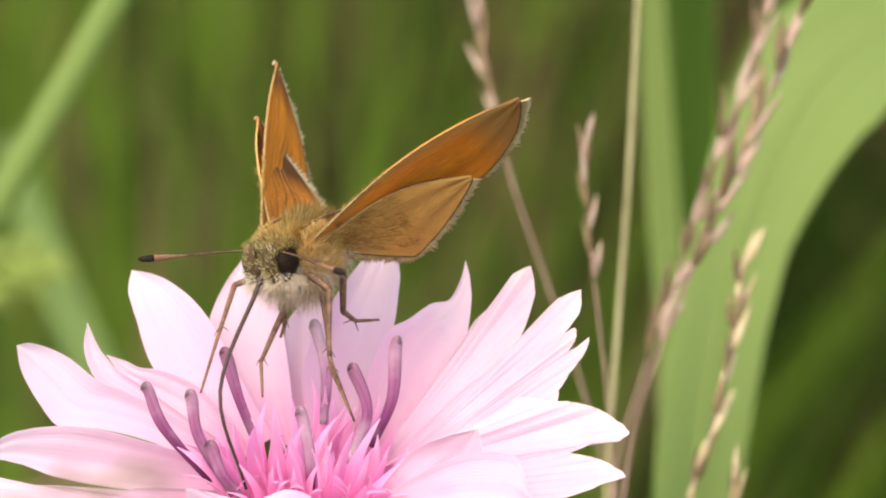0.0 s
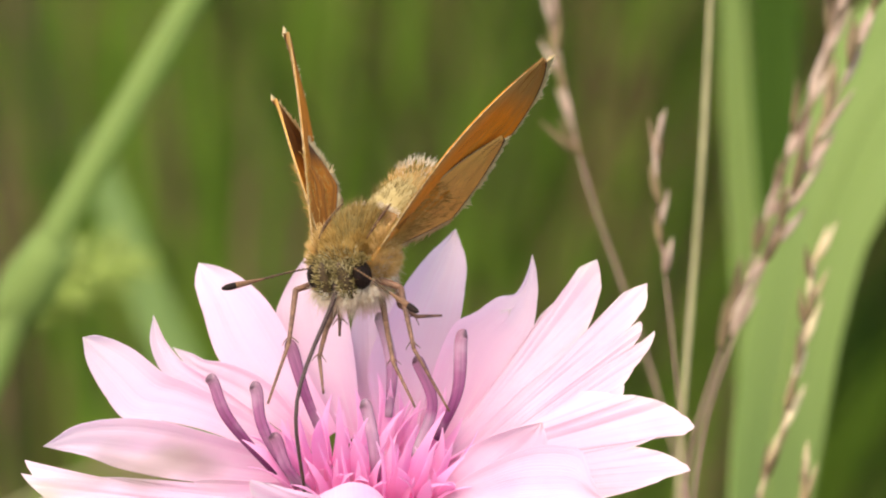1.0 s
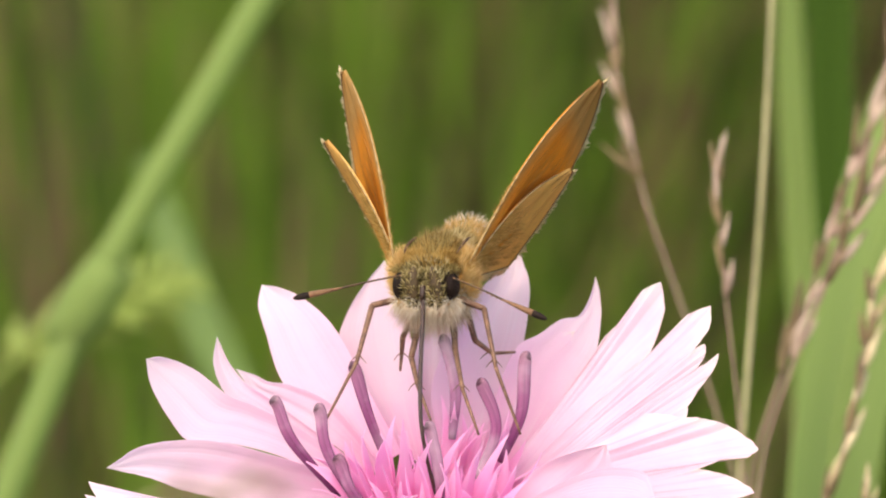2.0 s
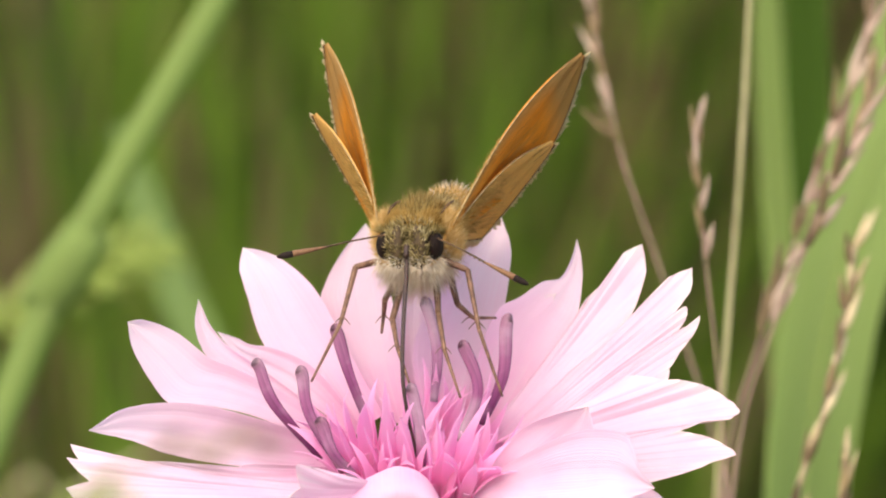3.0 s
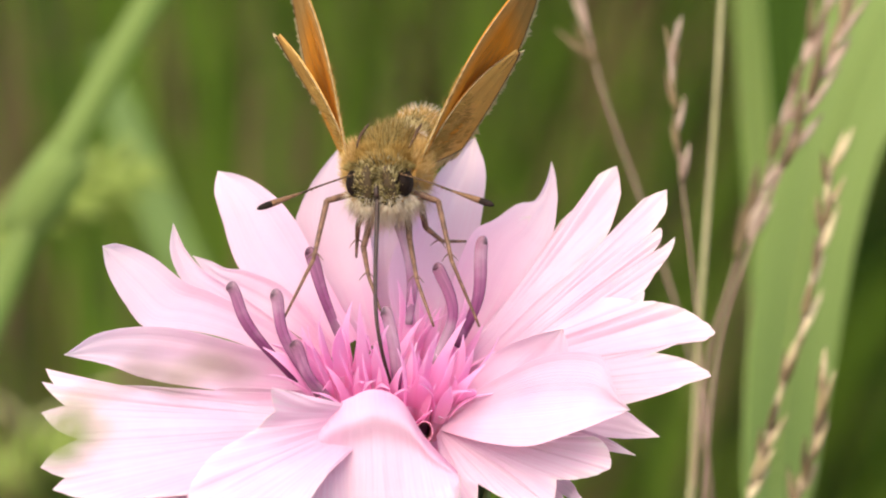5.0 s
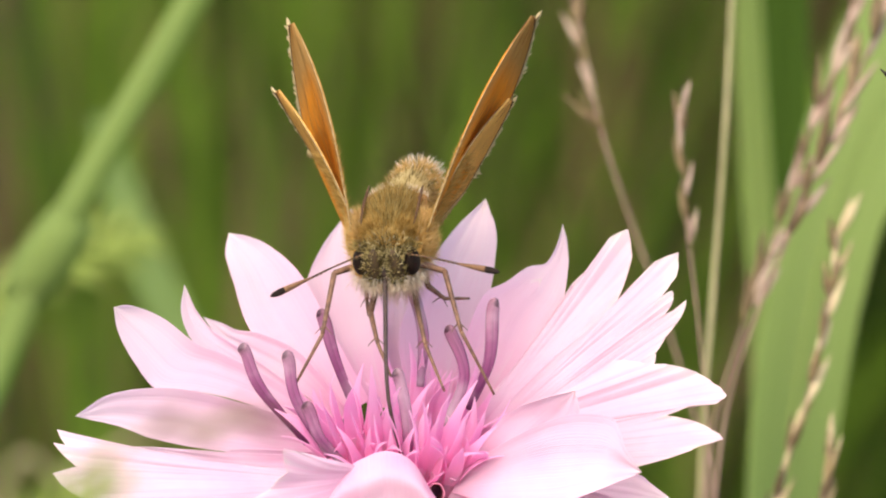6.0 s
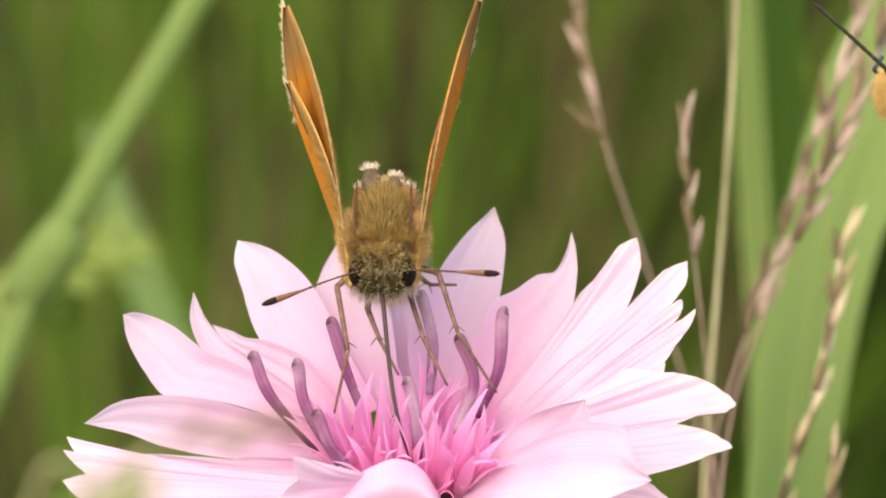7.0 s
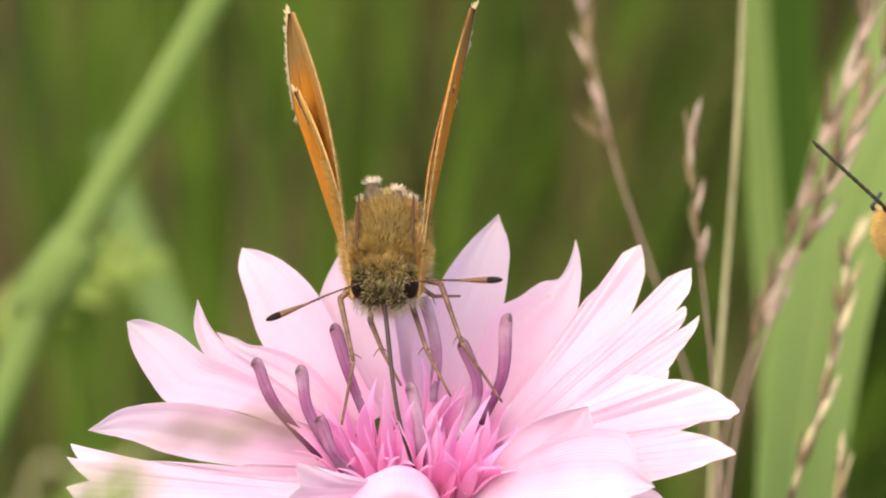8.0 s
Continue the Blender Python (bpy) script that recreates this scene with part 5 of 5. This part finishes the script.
bee = thing("bee", mm((60, 10, 10)), "furry orange bee with long dark antennae hovering beside the grass", "bee")
bm = bmesh.new()
egg(bm, Vector((0, 0, 0)), (1.35 * MM, 1.75 * MM, 2.0 * MM), wobble=0.05)
bee_head = own("head", bm, BEE_DARK, bee)
fur(bee_head, BEE_PALE, 3200, (-0.5, 0, -0.15), (1.1, 1.45, 1.65), lambda v: v.x < 0.0 and v.z < 0.75, 0.75, 0.022, (-0.4, 0, -0.25), 0.3, 31, "face_hair", "golden hair on the face")
fur(bee_head, BEE_RUFF, 700, (0.6, 0, 0), (0.9, 1.8, 2.0), lambda v: v.x > 0.1, 0.6, 0.035, (0.5, 0, 0), 0.3, 32, "nape_hair", "pale ruff behind the eyes")
for s in (-1, 1):
    bm = bmesh.new()
    egg(bm, Vector((0.1, s * 1.35, 0.05)) * MM, (0.85 * MM, 0.8 * MM, 1.85 * MM), Matrix.Rotation(radians(-14), 3, "Y"), rows=16, cols=20)
    own("eye", bm, BEE_DARK, bee_head, "long glossy black eye")
    feeler = rod("antenna", [(-0.9, s * 0.5, 0.9), (-1.7, s * 0.8, 1.0), (-2.0, s * 0.9, 1.35)], (0.16, 0.13), BEE_DARK, bee_head, "long dark antenna")
    bm = bmesh.new()
    start, step = Vector((-1.95, s * 0.9, 1.3)), Vector((-0.455, -0.05, 0.355)) if s < 0 else Vector((0.22, 0.36, 0.08))
    line, rad = [], []
    for k in range(12):
        line += [(start + step * k) * MM, (start + step * (k + 0.8)) * MM]
        rad += [0.11 * MM, 0.145 * MM if k < 11 else 0.04 * MM]
    tube(bm, line, rad, 8)
    own("flagellum", bm, BEE_FEELER, feeler)
bm = bmesh.new()
egg(bm, Vector((3.0, 0, 0.7)) * MM, (2.2 * MM, 2.1 * MM, 2.1 * MM), wobble=0.05)
bee_thorax = own("thorax", bm, BEE_BACK, bee)
fur(bee_thorax, BEE_FUR, 4200, (3.0, 0, 0.7), (2.2, 2.1, 2.1), lambda v: v.x < 0.5 or v.z < 0, 1.0, 0.023, (0.1, 0, 0.2), 0.3, 33, "fur", "orange thorax fur")
fur(bee_thorax, BEE_BACK, 700, (3.0, 0, 0.7), (2.2, 2.1, 2.1), lambda v: v.x > 0.1, 0.6, 0.04, (0.2, 0, 0.2), 0.4, 34, "back_fur")
bm = bmesh.new()
line = spline([Vector(p) * MM for p in ((4.8, 0, 0.5), (7, 0, 0.4), (9.5, 0, 0.0), (11.5, 0, -0.8))], 15)
tube(bm, line, [MM * r for r in (0.8, 1.5, 1.9, 2.1, 2.2, 2.2, 2.2, 2.1, 2.0, 1.9, 1.75, 1.6, 1.35, 1.05, 0.6, 0.1)], 16)
bee_abdomen = own("abdomen", bm, BEE_DARK, bee, "banded dark abdomen")
for k, x in enumerate((6.4, 7.9, 9.3, 10.5)):
    fur(bee_abdomen, BEE_FUR, 420, (x, 0, 0.4 - 0.12 * k * k), (0.3, 2.2 - 0.2 * k, 2.2 - 0.2 * k), lambda v: True, 0.6, 0.035, (0.9, 0, 0), 0.2, 40 + k, "hair_band")
for s in (-1, 1):
    for k, (x, zz) in enumerate(((2.0, -1.0), (3.0, -1.2), (4.2, -1.0))):
        ob = rod("leg", [(x, s * 1.1, zz), (x + 1.2, s * 1.6, zz - 0.5), (x + 2.6, s * 1.3, zz - 1.0), (x + 3.6, s * 1.1, zz - 0.9)], (0.32, 0.16), BEE_DARK, bee, "dark hairy leg")
BEE_WINGS = []
for kind, ln, wd, x, z in (("forewing", 8.5, 2.8, 2.9, 2.4), ("hindwing", 6.0, 2.0, 3.9, 2.1)):
    for s in (-1, 1):
        grid = []
        for i in range(13):
            t = i / 12
            half = wd * 0.5 * math.sin(math.pi * (0.06 + 0.9 * t) ** 0.8) ** 0.7
            grid.append([Vector((0.35 * ln * t * t + half * q, s * ln * t, 0.15 * math.sin(3 * t))) * MM for q in (-0.8, -0.3, 0.3, 1.2)])
        bm = bmesh.new()
        slab(bm, grid, 0.05 * MM)
        ob = own(kind, bm, BEE_WING, bee, "clear veined wing")
        ob.location = Vector((x, s * 1.2, z)) * MM
        rod("vein", [(0, 0, 0.05), (0.12 * ln * 0.35, s * ln * 0.5, 0.16), (0.35 * ln * 0.85, s * ln * 0.93, 0.06)], (0.035, 0.02), BEE_BACK, ob, sides=5)
        BEE_WINGS.append((ob, s, x, z))


# ---- what moves ----
def aimed(at, rest, body, goal):
    """The pose, in the butterfly's space, of a limb hinged at a place that points to a goal."""
    h = Vector(at) * MM
    d = body.inverted() @ mm(goal) - h
    return Matrix.Translation(h) @ Vector(rest).rotation_difference(d).to_matrix().to_4x4()


def between(rows, t):
    """Values between timed rows."""
    if t <= rows[0][0]:
        return rows[0][1]
    for (t0, a), (t1, b) in zip(rows, rows[1:]):
        if t <= t1:
            f = (t - t0) / (t1 - t0)
            return tuple(x + (y - x) * f for x, y in zip(a, b))
    return rows[-1][1]


STEPS = [0, 0.25, 0.5, 0.75, 1, 1.25, 1.5, 2.5, 3.5, 4.2, 4.8, 5.3, 5.5, 5.8, 6.0, 6.5, 6.6, 6.8, 6.9, 7, 7.5, 8]


def body_at(t):
    return body_pose((t, *between([(r[0], r[1:]) for r in BODY], t)))


def motions():
    walk(abdomen, [(t, pose(0, 1.8 * MM, 0, lift, 0, 0)) for t, lift in ((0, 12), (0.5, 8), (1, 2), (1.5, 10), (4.2, 10), (5.5, -8), (6.5, -30), (6.7, -50), (8, -50))])
    slide = ((0, 0), (6.5, 0), (6.6, 1.0), (6.8, 1.0), (6.9, 0.1), (8, 0))
    walk(saddle, [(t, pose(0, out * MM, 0.3 * out * MM)) for t, out in slide])
    lifts = ((0, -35, 0), (5.5, -35, 0), (6.5, -5, 0.3), (6.6, 6, 1.1), (6.8, 6, 1.1), (6.9, 12, 0.2), (8, 12, 0))
    for fold, side in FOLDS:
        walk(fold, [(t, pose((-0.75 if side < 0 else 0.55) * MM, (0.65 + out) * MM, (1.6 + 0.3 * out) * MM, lift, 0, -6 * side)) for t, lift, out in lifts])
    walk(skipper, [(t, body_at(t)) for t in STEPS])
    turns = {
        ("forewing", 1): [(0, -26.2, -29.1, 43.3), (0.5, -26.1, -36.7, 40.4), (1, -36.8, -36.4, 41.6), (1.5, -46.3, -44.3, 49.1), (3, -53.6, -42.0, 56.5), (3.5, -53.6, -42.0, 56.5), (4.2, -53.6, -42.0, 56.5), (5.5, -61.0, -37.9, 62.0), (6.5, -66.1, -40.5, 62.2), (6.7, -75.6, -36.2, 70.7), (7, -77.3, -33.8, 75.1), (7.5, -78.0, -36.8, 77.0), (8, -76.8, -39.3, 76.1)],
        ("hindwing", 1): [(0, -33.9, -22.8, 45.2), (0.5, -28.0, -33.4, 39.3), (1, -39.4, -31.1, 43.9), (1.5, -39.6, -40.4, 42.5), (3, -37.7, -36.8, 47.4), (3.5, -37.7, -36.8, 47.4), (4.2, -38.4, -36.8, 47.4), (5.5, -48.8, -40.2, 48.8), (6.5, -64.5, -37.2, 61.5), (6.7, -75.3, -30.2, 75.7), (7, -77.2, -30.9, 76.7), (7.5, -78.0, -36.2, 78.3), (8, -77.0, -41.0, 77.2)],
        ("forewing", -1): [(0, -78.2, 40.4, -54.3), (0.5, -82.0, 44.7, -62.3), (1, -87.8, 40.7, -67.1), (1.5, -78.2, 48.6, -62.5), (3, -76.3, 45.8, -61.6), (3.5, -76.3, 45.8, -61.6), (4.2, -76.3, 45.8, -61.6), (5.5, -84.3, 36.1, -66.1), (6.5, -88.9, 33.5, -69.1), (6.7, -81.8, 37.1, -60.9), (7, -92.1, 29.1, -74.3), (8, -92.5, 34.6, -74.6)],
        ("hindwing", -1): [(0, -46.2, 53.8, -32.6), (0.5, -47.7, 66.9, -35.6), (1, -54.6, 59.1, -43.8), (1.5, -33.3, 59.1, -22.4), (3, -41.8, 51.3, -32.8), (3.5, -41.8, 51.3, -32.8), (4.2, -41.8, 51.3, -32.8), (5.5, -49.9, 51.0, -35.6), (6.5, -56.8, 55.2, -38.2), (6.7, -63.5, 49.0, -46.7), (7, -73.7, 46.3, -60.8), (8, -71.7, 52.7, -61.2)],
    }
    for (kind, side), rows in turns.items():
        x, y, z = HINGES[kind]
        walk(WINGS[kind, side], [(t, pose(side * x * MM, y * MM, z * MM, a, b, c)) for t, a, b, c in rows])
    tips = {
        -1: [(0, (-13.51, 4.76, -2.5)), (0.5, (-13.11, 1.85, -3)), (1, (-12.72, 2.15, -6)), (1.5, (-11.06, 3.04, -2.5)), (3.5, (-10.58, 3.66, -2.5)), (4.2, (-10.58, 3.66, -2.5)), (5.5, (-11.16, 0.25, -6)), (6.5, (-10.96, -0.82, -6)), (6.6, (-12.0, -2.4, -6)), (6.8, (-12.0, -2.4, -6)), (6.9, (-12.0, -0.3, -6)), (7, (-11.98, -0.19, -6)), (8, (-11.70, -0.66, -6))],
        1: [(0, (1.15, 3.64, -9)), (0.5, (1.79, 1.69, -9)), (1, (2.30, 0.09, -9)), (1.5, (4.51, 2.17, -3.5)), (3.5, (4.99, 1.78, -3.5)), (4.2, (4.99, 1.78, -3.5)), (5.5, (4.44, 1.84, -7)), (6.5, (4.64, 1.02, -7)), (6.6, (3.4, 1.0, -7)), (6.8, (3.4, 1.0, -7)), (6.9, (3.65, 1.85, -7)), (7, (3.69, 1.93, -7)), (8, (3.76, 1.97, -7))],
    }
    for s, rows in tips.items():
        walk(ANTENNAE[s], [(t, aimed((s * 1.25, -4.5, 0.3), (1, 0, 0), body_at(t), between(rows, t))) for t in STEPS])
    for (ob, h, rest), rows in LEG_SET:
        rows = sorted(rows + [(3.5, between(rows, 3.5))])
        walk(ob, [(t, aimed(h, rest, body_at(t), between(rows, t))) for t in STEPS])
    goals = [(0, (-5.71, -8.62, -4)), (1, (-5.81, -9.05, -4)), (1.2, (-5.81, -9.05, -4)), (1.5, (-1.70, -10.39, -3)), (8, (-1.59, -10.39, -3))]
    walk(proboscis, [(t, aimed(MOUTH, tip, body_at(t), between(goals, t))) for t in STEPS])
    flight = [(0, (66.39, 12.47, 4), 0), (5.5, (45.83, 9.69, 4), 0), (6.1, (33.95, 9.00, 2), 0), (6.2, (33.52, 9.41, 2), 0), (6.3, (28.70, 16.49, 0), 18), (6.5, (28.79, 16.29, 0), 18),
              (6.6, (29.16, 23.04, 0), 10), (6.8, (30.86, 21.69, 0), 0), (6.9, (29.67, 14.15, 0), 0), (7.0, (29.87, 13.84, 0), 0), (7.2, (33.42, 8.85, 0), 0), (7.3, (33.41, 8.91, 0), 0),
              (7.4, (29.48, 7.98, 0), 0), (7.6, (29.44, 8.07, 0), 0), (7.7, (25.62, 9.41, 0), 0), (7.8, (25.58, 9.45, 0), 0), (7.9, (29.32, 5.63, 0), 0), (8.0, (29.50, 5.45, 0), 0)]
    rows = []
    for t, at, tip_up in flight:
        turn = FRAME @ (Matrix.Rotation(radians(22), 3, "Z") @ Matrix.Rotation(radians(tip_up), 3, "Y"))
        rows.append((t, Matrix.Translation(mm(at)) @ turn.to_4x4()))
    walk(bee, rows)
    for ob, s, x, z in BEE_WINGS:
        beat = [(k * 0.1, pose(x * MM, s * 1.2 * MM, z * MM, s * (35 if k % 2 else -10), 0, s * 15)) for k in range(81)]
        walk(ob, beat)


motions()
